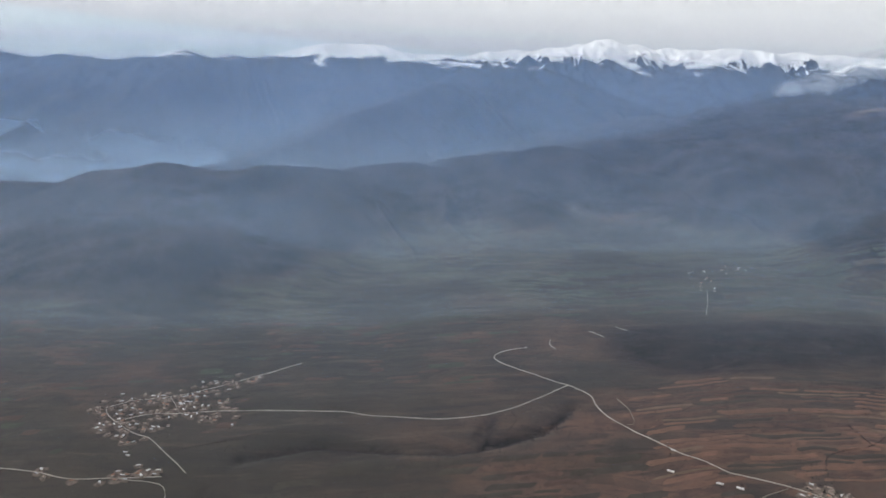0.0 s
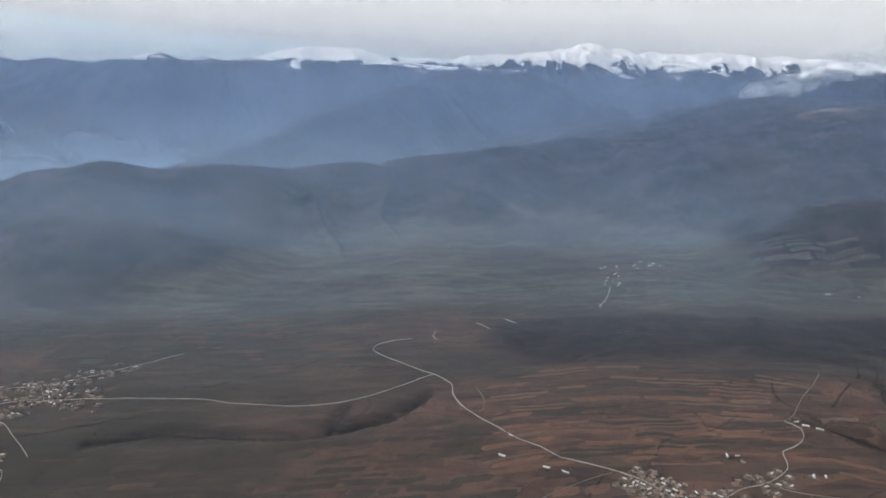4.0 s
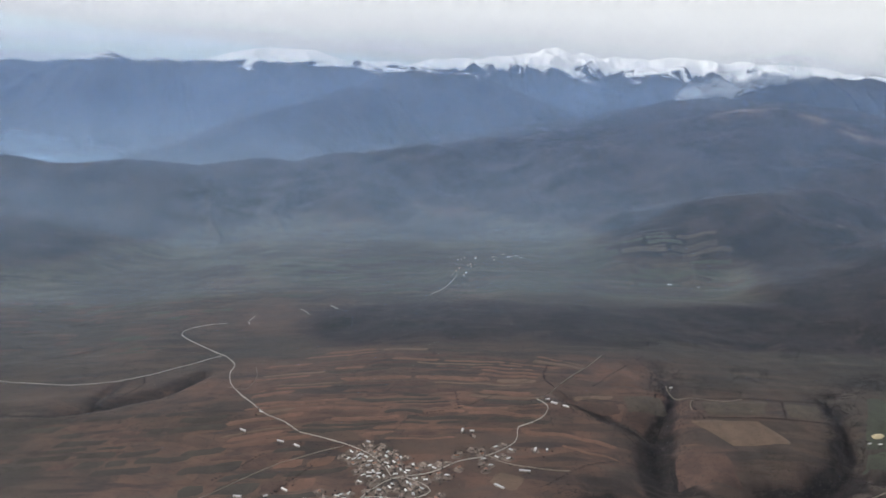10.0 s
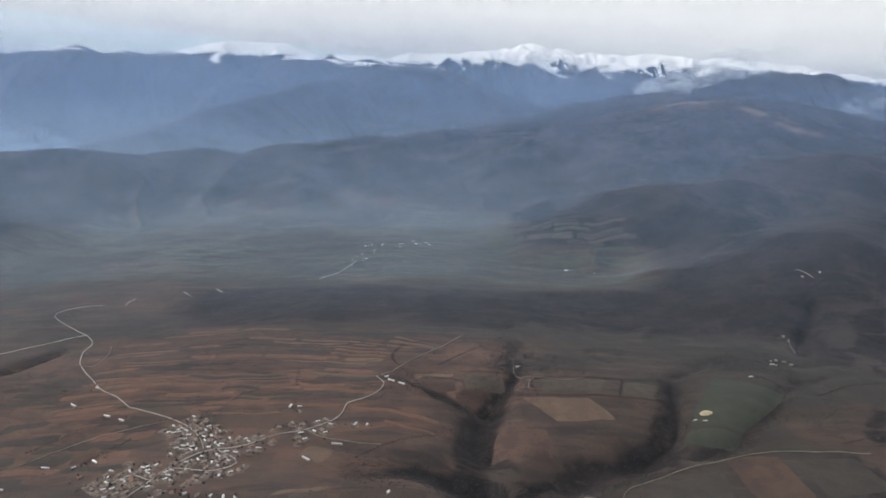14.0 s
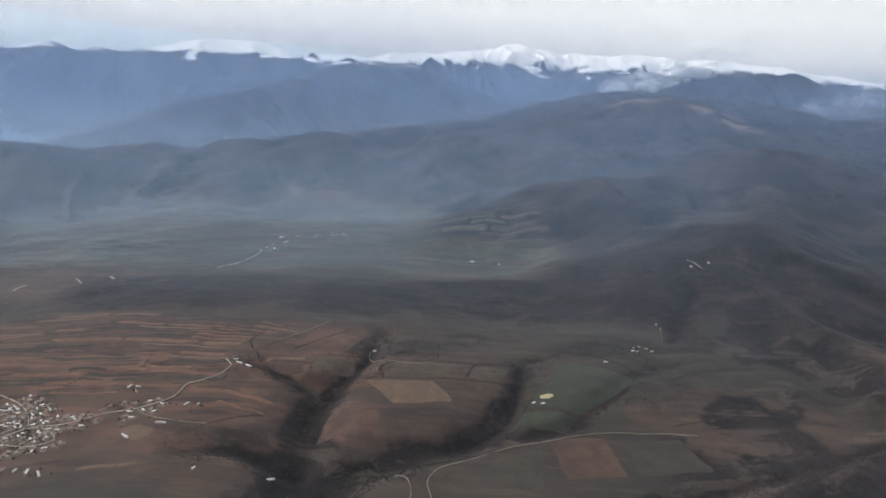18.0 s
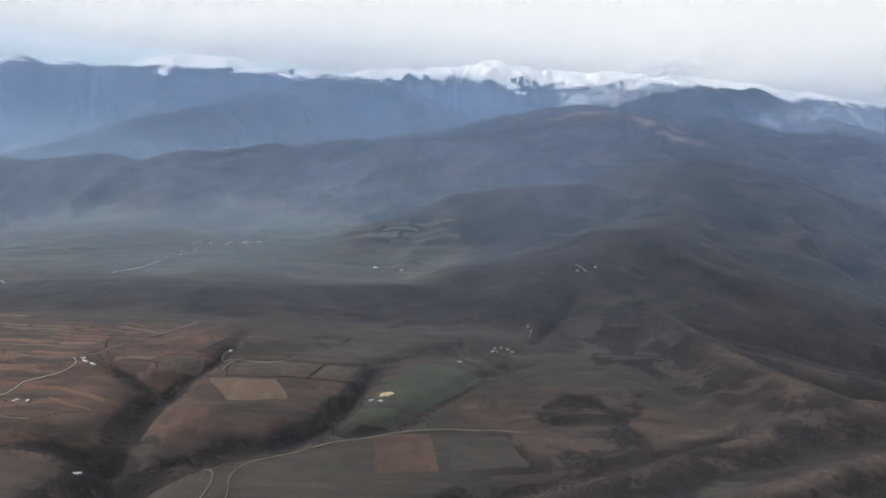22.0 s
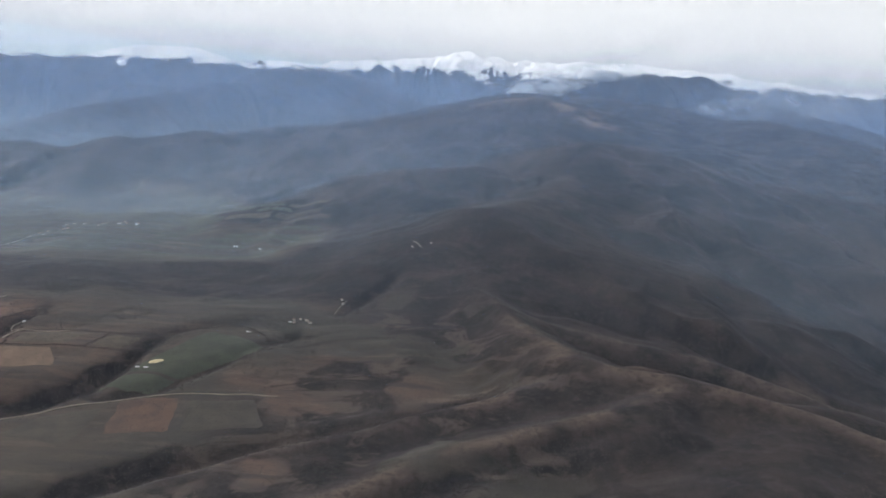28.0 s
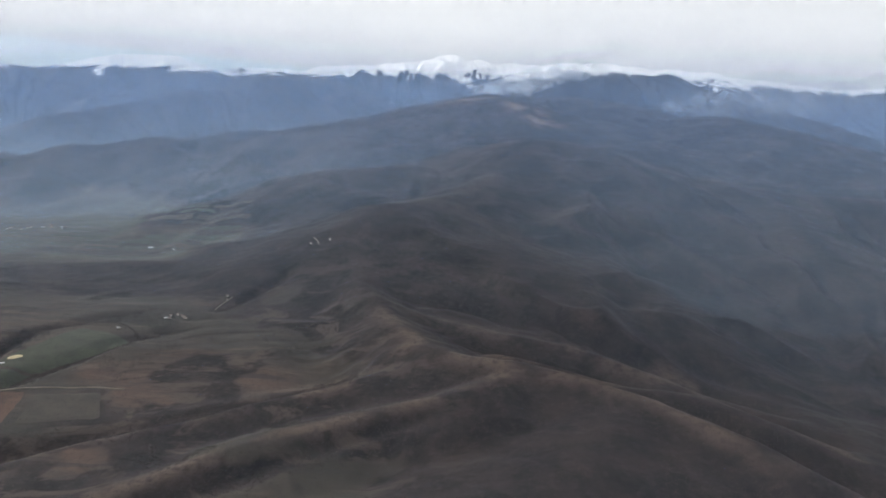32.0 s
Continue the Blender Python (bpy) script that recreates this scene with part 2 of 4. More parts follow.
# crests: a slope, how round the top is, how deeply the flanks are cut, how far apart the spurs stand, and places x, y, z along the crest
CRESTS = {
    "knob": (0.26, 6, 0.3, 190, [(-1100, 1090, 40), (-596, 1101, 42.2), (-528, 1108, 41.5), (-491, 1111, 39.2), (-453, 1121, 45), (-410, 1134, 66.6), (-398, 1138, 71.5), (-337, 1149, 62.9), (-305, 1161, 62), (-241, 1196, 66.9), (-170, 1237, 59.1), (-152, 1244, 47.8), (-130, 1256, 47.3), (-69, 1289, 67), (-45, 1300, 67.9), (-26, 1307, 62.1), (20, 1330, 55.5), (82, 1372, 76.8), (121, 1395, 74), (165, 1420, 85.1), (207, 1445, 92.2), (249, 1471, 85), (344, 1528, 106.5), (419, 1570, 104.2), (467, 1598, 118.7)]),
    "dome": (0.24, 12, 0.3, 190, [(467, 1598, 114.9), (602, 1695, 132), (677, 1750, 145), (718, 1779, 154.7), (775, 1811, 163.6), (810, 1832, 184.9), (839, 1848, 197.6), (936, 1871, 192.7), (1005, 1851, 196.7), (1057, 1825, 193.1), (1102, 1803, 185.3), (1118, 1785, 189.8), (1171, 1718, 172.7), (1190, 1690, 167), (1223, 1624, 159.4), (1280, 1508, 162.4), (1324, 1452, 140.6), (1425, 1377, 97.7), (1468, 1355, 96), (1800, 1300, 90)]),
    "bald": (0.26, 25, 0.25, 130, [(839, 1848, 190), (830, 1640, 176), (811, 1405, 178)]),
    "brim": (0.30, 22, 0.25, 110, [(675, 1488, 146), (721, 1453, 166), (748, 1436, 173), (781, 1420, 178), (813, 1402, 182), (831, 1366, 181), (845, 1333, 172), (856, 1297, 157), (873, 1244, 134), (900, 1120, 84)]),
    "shoulder": (0.22, 30, 0.2, 120, [(-330, 930, 34), (-270, 860, 30), (-200, 800, 14)]),
    "bulge": (0.24, 20, 0.3, 120, [(-401, 1120, 48), (-340, 980, 43), (-300, 860, 24)]),
    "rise": (0.34, 10, 0.2, 120, [(-206, 1220, 58), (-170, 1100, 44), (-130, 990, 26), (-110, 900, 8)]),
    "nose": (0.34, 10, 0.2, 120, [(78, 1370, 74), (90, 1230, 56), (130, 1090, 38), (140, 960, 17), (150, 900, 6)]),
    "ledge": (0.34, 10, 0.2, 120, [(296, 1500, 86), (310, 1320, 66), (350, 1160, 46), (350, 1020, 26), (330, 920, 8)]),
    "flank": (0.34, 10, 0.2, 120, [(471, 1600, 106), (500, 1430, 86), (560, 1270, 68), (570, 1130, 46)]),
    "slant": (0.34, 10, 0.2, 120, [(719, 1780, 148), (740, 1560, 118), (800, 1370, 92), (800, 1220, 64)]),
    "wood": (0.32, 12, 0.28, 120, [(474, 820, 53.5), (492, 828, 54.1), (542, 851, 66.5), (588, 873, 86.6), (643, 901, 87.5), (672, 918, 91.5), (709, 939, 86.3), (740, 956, 96.4), (772, 972, 105.2), (804, 984, 119.1), (832, 994, 123.9), (881, 1000, 121.3), (924, 988, 114.2), (953, 978, 104.2), (996, 959, 92.9), (1028, 946, 84.7), (1067, 934, 82.7), (1109, 921, 69.6), (1222, 900, 70), (1500, 860, 60)]),
    "spine": (0.5, 5, 0.2, 60, [(661, 650, 72), (648, 580, 50), (655, 510, 37), (672, 440, 32), (706, 362, 31)]),
    "knoll": (0.6, 4, 0.05, 60, [(690, 372, 30), (712, 356, 31), (740, 345, 31), (772, 332, 29), (809, 310, 26), (838, 275, 21), (868, 235, 16), (900, 180, 8)]),
    "spur": (0.58, 4, 0.15, 50, [(650, 565, 42), (700, 545, 26), (762, 520, 12), (858, 440, -5), (900, 410, -16)]),
    "rib": (0.58, 4, 0.15, 50, [(664, 470, 33), (720, 450, 22), (789, 440, 12), (852, 410, 1), (910, 375, -14)]),
    "tongue": (0.58, 4, 0.15, 50, [(740, 392, 20), (810, 375, 9), (879, 345, 1), (909, 312, -5), (950, 270, -18)]),
    "bank": (0.4, 5, 0.1, 40, [(700, 358, 28), (684, 345, 24), (628, 330, 15), (575, 315, 9), (509, 285, -1)]),
    "brow": (0.4, 5, 0.1, 40, [(740, 335, 28), (713, 310, 26), (660, 290, 19), (614, 270, 13), (573, 250, 4), (520, 225, -6)]),
    "heel": (0.26, 16, 0.1, 60, [(800, 310, 24), (770, 260, 20), (720, 210, 16), (650, 150, 8)]),
    "limb": (0.38, 10, 0.28, 90, [(849, 1000, 118), (857, 850, 74), (895, 780, 56), (943, 700, 36), (970, 620, 8)]),
    "arm": (0.38, 10, 0.28, 90, [(1112, 920, 77), (1080, 760, 50), (1089, 680, 34), (1110, 600, 10)]),
    "fold": (0.5, 6, 0.2, 60, [(720, 700, 66), (773, 640, 38), (825, 600, 14), (900, 560, -8)]),
    "saddle": (0.34, 16, 0.25, 110, [(661, 650, 74), (740, 760, 76), (800, 900, 95), (849, 1000, 120)]),
    "scarp": (0.25, 12, 0.2, 70, [(120, 610, 9), (250, 605, 16), (350, 600, 21), (450, 598, 26), (533, 595, 31), (600, 600, 44), (661, 650, 70)]),
    "middle": (0.4, 12, 0.25, 220, [(-380, 1640, 35), (-333, 1684, 48.3), (-295, 1743, 60.2), (-271, 1794, 75.5), (-222, 1910, 109.4), (-169, 2052, 127.4), (-84, 2230, 155.4), (-18, 2358, 187.2), (58, 2471, 191.9), (134, 2574, 224.8), (177, 2631, 260), (225, 2694, 254.4), (306, 2711, 253.8), (369, 2719, 239.2), (409, 2714, 216.9), (482, 2703, 190.5), (550, 2653, 164.2), (601, 2600, 121), (689, 2500, 76)]),
    "west": (0.42, 4, 0.3, 230, [(-2600, 2550, 170), (-1365, 2600, 179), (-1279, 2609, 191.2), (-1218, 2615, 204.1), (-1131, 2624, 221.8), (-1061, 2631, 228.9), (-990, 2638, 240), (-903, 2648, 235.5), (-871, 2651, 251.3), (-846, 2655, 270.2), (-823, 2666, 247.8), (-803, 2678, 238.1), (-768, 2699, 239.2), (-722, 2723, 259), (-656, 2758, 249.8), (-589, 2802, 261.9), (-538, 2836, 276.7), (-484, 2865, 295.7), (-419, 2894, 310.5), (-343, 2922, 314.2), (-224, 2965, 315.4), (-180, 2987, 289.1), (-125, 3014, 261.4), (-72, 3040, 270.9), (-52, 3050, 273.2), (150, 3080, 262), (300, 3070, 215)]),
    "snow": (0.42, 5, 0.32, 170, [(-460, 3640, 225), (-300, 3655, 272), (-156, 3682, 303.4), (-81, 3698, 316.6), (165, 3840, 306), (207, 3860, 339), (303, 3905, 344.1), (371, 3934, 346.9), (448, 3968, 348.1), (511, 3996, 363.8), (653, 4062, 380), (719, 4093, 394.2), (766, 4111, 420), (815, 4108, 423.3), (870, 4105, 396.1), (958, 4098, 404.5), (1032, 4078, 362.6), (1101, 4060, 394.1), (1255, 4017, 377.5), (1377, 3992, 393.8), (1646, 3958, 378.3), (1744, 3948, 390.2), (1804, 3943, 370.8), (1942, 3934, 383), (2015, 3929, 377.5), (2107, 3923, 368.3), (2183, 3926, 325.9), (2220, 3932, 351.2), (2247, 3936, 323.4), (2346, 3952, 344.4), (2597, 3992, 316.8), (2726, 4000, 306.5), (3007, 4000, 318.6), (3600, 4000, 302)]),
    "pyramid": (0.5, 4, 0.15, 120, [(1350, 3900, 300), (1220, 3650, 275), (1125, 3505, 332), (1060, 3380, 230)]),
    "east": (0.55, 5, 0.28, 150, [(940, 2420, 190), (1019, 2250, 250), (1045, 2204, 248.7), (1076, 2147, 274.5), (1107, 2104, 288.6), (1146, 2102, 289.2), (1186, 2097, 288.1), (1218, 2089, 281.1), (1247, 2083, 281.3), (1270, 2074, 265.1), (1318, 2045, 270.4), (1344, 2027, 259.7), (1371, 2009, 244.6), (1397, 1992, 231.4), (1471, 1950, 198), (1700, 1900, 150)]),
    "beyond": (0.3, 20, 0.1, 300, [(-4200, 4500, 255), (-3000, 4520, 270), (-2459, 4550, 262), (-2273, 4550, 240), (-2147, 4550, 262), (-1929, 4550, 250), (-1500, 4500, 200)]),
    "rust": (0.28, 16, 0.3, 90, [(1300, 620, 30), (1150, 600, 8), (1006, 580, -13), (1002, 480, -24)]),
}
# ravines: how deep and how wide at places along their beds
RAVINES = [
    [(366, 470, 1.08, 4.48), (366, 452, 2.74, 5.4), (364, 419, 3.24, 5.4), (356, 400, 4.32, 7.11), (345, 382, 5.9, 8.92), (340, 359, 7.56, 10.8), (342, 324, 9.72, 13.4), (343, 285, 11.9, 16.1), (346, 230, 11.9, 17.9)],
    [(296, 415, 1.08, 3.56), (308, 405, 2.16, 5.4), (326, 387, 3.74, 7.11), (345, 378, 4.9, 8.92)],
    [(280, 318, 1.58, 7.11), (293, 318, 2.74, 8.03), (310, 324, 4.32, 8.92), (340, 318, 5.9, 10.8)],
    [(510, 462, 1.08, 3.56), (496, 454, 1.58, 4.48), (461, 430, 2.74, 5.4), (450, 394, 3.74, 6.32), (438, 357, 6.48, 8.92), (418, 336, 8.64, 11.6), (390, 324, 9.72, 12.5), (369, 310, 9.72, 12.5), (348, 285, 9.72, 12.5)],
    [(545, 432, 1.08, 4.48), (525, 415, 2.16, 5.4), (493, 378, 3.74, 6.32), (477, 359, 4.32, 6.32), (448, 346, 4.9, 7.11)],
    [(-109, 411, 2.05, 5.3), (-72, 421, 2.59, 5.3), (-37, 416, 3, 5.3), (14, 408, 3.55, 5.3), (39, 417, 3.55, 5.3), (67, 429, 3.55, 5.3), (86, 455, 3, 4.22)],
    [(30, 415, 2.59, 3.13), (36, 434, 2.59, 3.13), (38, 446, 1.5, 3.13)],
    [(440, 225, 9, 12.5), (480, 268, 7.5, 10.1), (503, 288, 6.8, 8.6), (541, 303, 6, 7), (580, 318, 4.5, 6.2), (640, 345, 3, 5.5), (664, 372, 1.5, 4.7)],
    [(560, 232, 4.5, 7.8), (610, 252, 4.5, 7.8), (655, 272, 3.8, 7), (700, 292, 2.2, 6.2)],
    [(560, 470, 2.2, 4.7), (575, 500, 3.8, 6.2), (600, 535, 3, 6.2)],
    [(728, 382, 3, 8), (765, 366, 7, 11), (805, 345, 10, 13), (850, 315, 12, 14), (892, 275, 12, 15), (925, 225, 10, 16)],
    [(725, 420, 3, 8), (770, 412, 7, 11), (815, 398, 9, 13), (862, 372, 10, 14), (915, 335, 9, 15)],
    [(705, 495, 3, 8), (750, 485, 7, 11), (800, 468, 9, 13), (860, 432, 9, 14), (915, 395, 8, 15)],
]
SPINE_LINE = CRESTS["spine"][4]


def land(x, y):
    """The height of the land and how far up a hillside each place lies (0 on the plain)."""
    wx = x + 9 * fbm(x, y, 140, 3)
    wy = y + 9 * fbm(x + 400, y - 300, 140, 3)
    base = np.interp(x, [-700, -134, 132, 290, 460, 600, 690, 740, 820, 900, 1400], [-38, -13, 8, 18, 15, 16, 6, -16, -38, -46, -36])
    base = base + np.interp(y, [0, 200, 330, 400, 480, 560, 770, 1000, 1400, 2000, 4500], [-26, -20, -10, 0, 5, 6, 6, 4, -8, 0, 40])
    base = base + 2.2 * fbm(x, y, 120, 4) * np.clip(y / 500, 0.5, 3)
    parts, near = [base], np.full(np.shape(x), 1e4)
    for slope, soft, rough, size, line in CRESTS.values():
        z, d = np.full(np.shape(x), -1e3), np.full(np.shape(x), 1e4)
        xs, ys, zs = zip(*line)
        off = np.hypot(np.maximum(np.maximum(min(xs) - wx, wx - max(xs)), 0), np.maximum(np.maximum(min(ys) - wy, wy - max(ys)), 0))
        here = max(zs) - 0.66 * slope * off > -50
        if not here.any():
            continue
        z[here], d[here] = tent(wx[here], wy[here], line, slope, soft, rough, size)
        parts.append(z)
        near = np.where(z > np.max(parts[:-1], 0) - 8, np.minimum(near, d), near)
    k = np.interp(y, [400, 600, 1000, 2000, 2400], [1.5, 2.2, 3.0, 4.0, 5.0])
    top = np.max(parts, 0)
    z = top + k * np.log(sum(np.exp(np.clip((p - top) / k, -40, 0)) for p in parts)) - 0.3 * k
    hill = sstep(4, 26, z - base)
    calm = hill * (1 - 0.9 * np.exp(-(near / np.interp(y, [300, 1000, 4000], [14, 40, 90])) ** 2))
    z = z + calm * (ridged(wx, wy, 130, 4) - 0.6) * np.interp(y, [300, 450, 900, 1500, 2500], [0.8, 1.8, 4.0, 6.0, 7.0])
    z = z + sstep(1900, 2600, y) * calm * (ridged(x, y, 260, 4) - 0.4) * 8
    z = z + sstep(3000, 3500, y) * sstep(120, 260, z) * ((0.35 + 0.65 * calm) * (ridged(x, y, 190, 5) - 0.8) * 20)
    z = z + 0.25 * fbm(x, y, 14, 3)
    for bed in RAVINES:
        z = z - bed_of(wx, wy, bed)
    return z, hill
# ---- end of land ----


# ---- materials ----
class Mat:
    """A node material under construction."""

    def __init__(self, name):
        self.mat = bpy.data.materials.new(name)
        self.mat.use_nodes = True
        self.nodes, self.links = self.mat.node_tree.nodes, self.mat.node_tree.links
        self.bsdf = self.nodes["Principled BSDF"]
        self.bsdf.inputs["Specular IOR Level"].default_value = 0.2
        self.bsdf.inputs["Roughness"].default_value = 0.9

    def put(self, socket, v):
        if isinstance(v, (int, float)):
            socket.default_value = v
        elif isinstance(v, tuple):
            socket.default_value = (*v, 1.0) if len(socket.default_value) == 4 and len(v) == 3 else v
        else:
            self.links.new(v, socket)

    def math(self, op, a, b=0.0):
        n = self.nodes.new("ShaderNodeMath")
        n.operation = op
        self.put(n.inputs[0], a), self.put(n.inputs[1], b)
        return n.outputs[0]

    def mix(self, fac, a, b, blend='MIX'):
        n = self.nodes.new("ShaderNodeMix")
        n.data_type, n.blend_type = 'RGBA', blend
        self.put(n.inputs["Factor"], fac), self.put(n.inputs["A"], a), self.put(n.inputs["B"], b)
        return n.outputs["Result"]

    def pos(self, scale=(1, 1, 1), turn=0.0):
        g = self.nodes.new("ShaderNodeNewGeometry")
        m = self.nodes.new("ShaderNodeMapping")
        m.inputs["Scale"].default_value = scale
        m.inputs["Rotation"].default_value = (0, 0, radians(turn))
        self.links.new(g.outputs["Position"], m.inputs[0])
        return m.outputs[0]

    def noise(self, size, detail=4.0, rough=0.55, vec=None, distort=0.0):
        n = self.nodes.new("ShaderNodeTexNoise")
        n.inputs["Scale"].default_value = 1.0 / size
        n.inputs["Detail"].default_value, n.inputs["Roughness"].default_value = detail, rough
        n.inputs["Distortion"].default_value = distort
        self.links.new(vec if vec is not None else self.pos(), n.inputs["Vector"])
        return n.outputs[0]

    def span(self, v, a, b, lo=0.0, hi=1.0):
        n = self.nodes.new("ShaderNodeMapRange")
        n.interpolation_type = 'SMOOTHSTEP'
        self.put(n.inputs["Value"], v)
        for k, w in (("From Min", a), ("From Max", b), ("To Min", lo), ("To Max", hi)):
            n.inputs[k].default_value = w
        return n.outputs[0]

    def attr(self, name):
        n = self.nodes.new("ShaderNodeAttribute")
        n.attribute_name = name
        return n.outputs["Fac"]

    def bump(self, height, strength, distance):
        n = self.nodes.new("ShaderNodeBump")
        n.inputs["Strength"].default_value, n.inputs["Distance"].default_value = strength, distance
        self.put(n.inputs["Height"], height)
        self.links.new(n.outputs[0], self.bsdf.inputs["Normal"])

    def color(self, v):
        self.put(self.bsdf.inputs["Base Color"], v)
        return self.mat


def ground_material():
    m = Mat("ground")
    big, mid, fine = m.noise(130, 5), m.noise(22, 5), m.noise(4.5, 5, 0.65)
    wood, snow, soil = m.attr("wood"), m.attr("snow"), m.attr("soil")
    grass = m.mix(m.span(big, 0.38, 0.62), (0.030, 0.028, 0.022), (0.050, 0.041, 0.032))
    earth = m.mix(m.span(mid, 0.35, 0.65), (0.150, 0.080, 0.058), (0.092, 0.056, 0.045))
    # strips of ploughed and fallow land, lying across the view
    brick = m.nodes.new("ShaderNodeTexBrick")
    brick.offset = 0.37
    for k, v in (("Scale", 1.0), ("Mortar Size", 0.25), ("Brick Width", 46.0), ("Row Height", 9.0), ("Bias", 0.0)):
        brick.inputs[k].default_value = v
    brick.inputs["Color1"].default_value, brick.inputs["Color2"].default_value, brick.inputs["Mortar"].default_value = (0, 0, 0, 1), (1, 1, 1, 1), (0.2, 0.2, 0.2, 1)
    warp = m.nodes.new("ShaderNodeVectorMath")
    warp.operation = 'ADD'
    wob = m.nodes.new("ShaderNodeTexNoise")
    wob.inputs["Scale"].default_value = 1 / 90
    m.links.new(m.pos(), wob.inputs["Vector"])
    sc = m.nodes.new("ShaderNodeVectorMath")
    sc.operation = 'SCALE'
    sc.inputs["Scale"].default_value = 60.0
    m.links.new(wob.outputs[1], sc.inputs[0])
    m.links.new(m.pos((1, 1, 0), 8), warp.inputs[0])
    m.links.new(sc.outputs[0], warp.inputs[1])
    m.links.new(warp.outputs[0], brick.inputs["Vector"])
    strip = m.math('ADD', m.math('MULTIPLY', brick.outputs[0], 0.5), 0.25)
    plain = m.mix(m.math('MULTIPLY', soil, m.span(strip, 0.2, 0.7, 0.35, 1.0)), grass, earth)
    plain = m.mix(m.math('MULTIPLY', strip, 0.35), plain, (0.05, 0.041, 0.036))
    streak = m.noise(9, 5, 0.6, m.pos((0.16, 1.0, 1.0), 4), 0.4)
    broad = m.noise(34, 4, 0.55, m.pos((0.3, 1.0, 1.0), -6), 0.6)
    plain = m.mix(m.span(streak, 0.50, 0.66, 0.0, 0.75), plain, (0.030, 0.027, 0.025))
    plain = m.mix(m.span(streak, 0.46, 0.32, 0.0, 0.6), plain, (0.086, 0.062, 0.051))
    plain = m.mix(m.span(broad, 0.52, 0.66, 0.0, 0.6), plain, (0.036, 0.034, 0.030))
    bare = m.mix(m.span(mid, 0.36, 0.66), (0.011, 0.008, 0.009), (0.023, 0.017, 0.016))
    bare = m.mix(m.span(fine, 0.52, 0.75, 0.0, 0.55), bare, (0.044, 0.034, 0.030))
    patch = m.noise(24, 7, 0.66, m.pos((0.55, 1.0, 1.0), -14), 0.7)
    place = m.nodes.new("ShaderNodeSeparateXYZ")
    m.links.new(m.pos(), place.inputs[0])
    close = m.span(place.outputs[1], 560, 430, 0.3, 1.0)  # the near slopes carry clearings, the woods beyond close up
    close = m.math('MULTIPLY', close, m.span(place.outputs[0], 740, 650, 0.12, 1.0))
    bare = m.mix(m.math('MULTIPLY', close, m.span(patch, 0.52, 0.60, 0.0, 0.75)), bare, (0.070, 0.054, 0.043))
    bare = m.mix(m.span(patch, 0.44, 0.34, 0.0, 0.5), bare, (0.014, 0.011, 0.012))
    green = m.mix(m.span(streak, 0.40, 0.60), (0.074, 0.074, 0.055), (0.034, 0.037, 0.030))
    green = m.mix(m.span(strip, 0.35, 0.70, 0.0, 0.5), green, (0.105, 0.092, 0.070))
    plain = m.mix(m.math('MULTIPLY', m.attr("meadow"), m.span(big, 0.38, 0.60, 0.2, 1.0)), plain, green)
    # a mottled tone of its own for the woods farther off, blended in by distance
    far_bare = m.mix(m.span(m.noise(60, 6, 0.65, m.pos((1, 0.6, 1)), 0.4), 0.40, 0.62), (0.009, 0.009, 0.011), (0.030, 0.025, 0.025))
    bare = m.mix(m.span(place.outputs[1], 540, 720), bare, far_bare)
    col = m.mix(wood, plain, bare)
    col = m.mix(m.math('MULTIPLY', m.attr("crest"), m.span(fine, 0.3, 0.6, 0.2, 0.9)), col, (0.096, 0.070, 0.056))
    col = m.mix(m.math('MULTIPLY', m.attr("bald"), m.span(mid, 0.3, 0.6, 0.4, 0.9)), col, (0.19, 0.135, 0.105))
    col = m.mix(m.span(fine, 0.3, 0.7, 0.0, 0.24), col, (0.039, 0.032, 0.030))
    deep = m.span(snow, 0.06, 0.22)
    ragged = m.math('ADD', m.math('MULTIPLY', m.math('SUBTRACT', m.noise(14, 6, 0.7, m.pos((1.3, 0.6, 0.7))), 0.5), 1.15), m.math('MULTIPLY', m.math('SUBTRACT', m.noise(75, 4, 0.6, m.pos((1, 1, 1.6))), 0.5), 0.8))
    snow = m.span(m.math('ADD', snow, ragged), 0.42, 0.50)
    col = m.mix(m.math('MULTIPLY', snow, deep), col, (0.92, 0.92, 0.92))
    m.bump(m.math('ADD', mid, m.math('MULTIPLY', fine, 0.5)), 0.35, 1.5)
    return m.color(col)


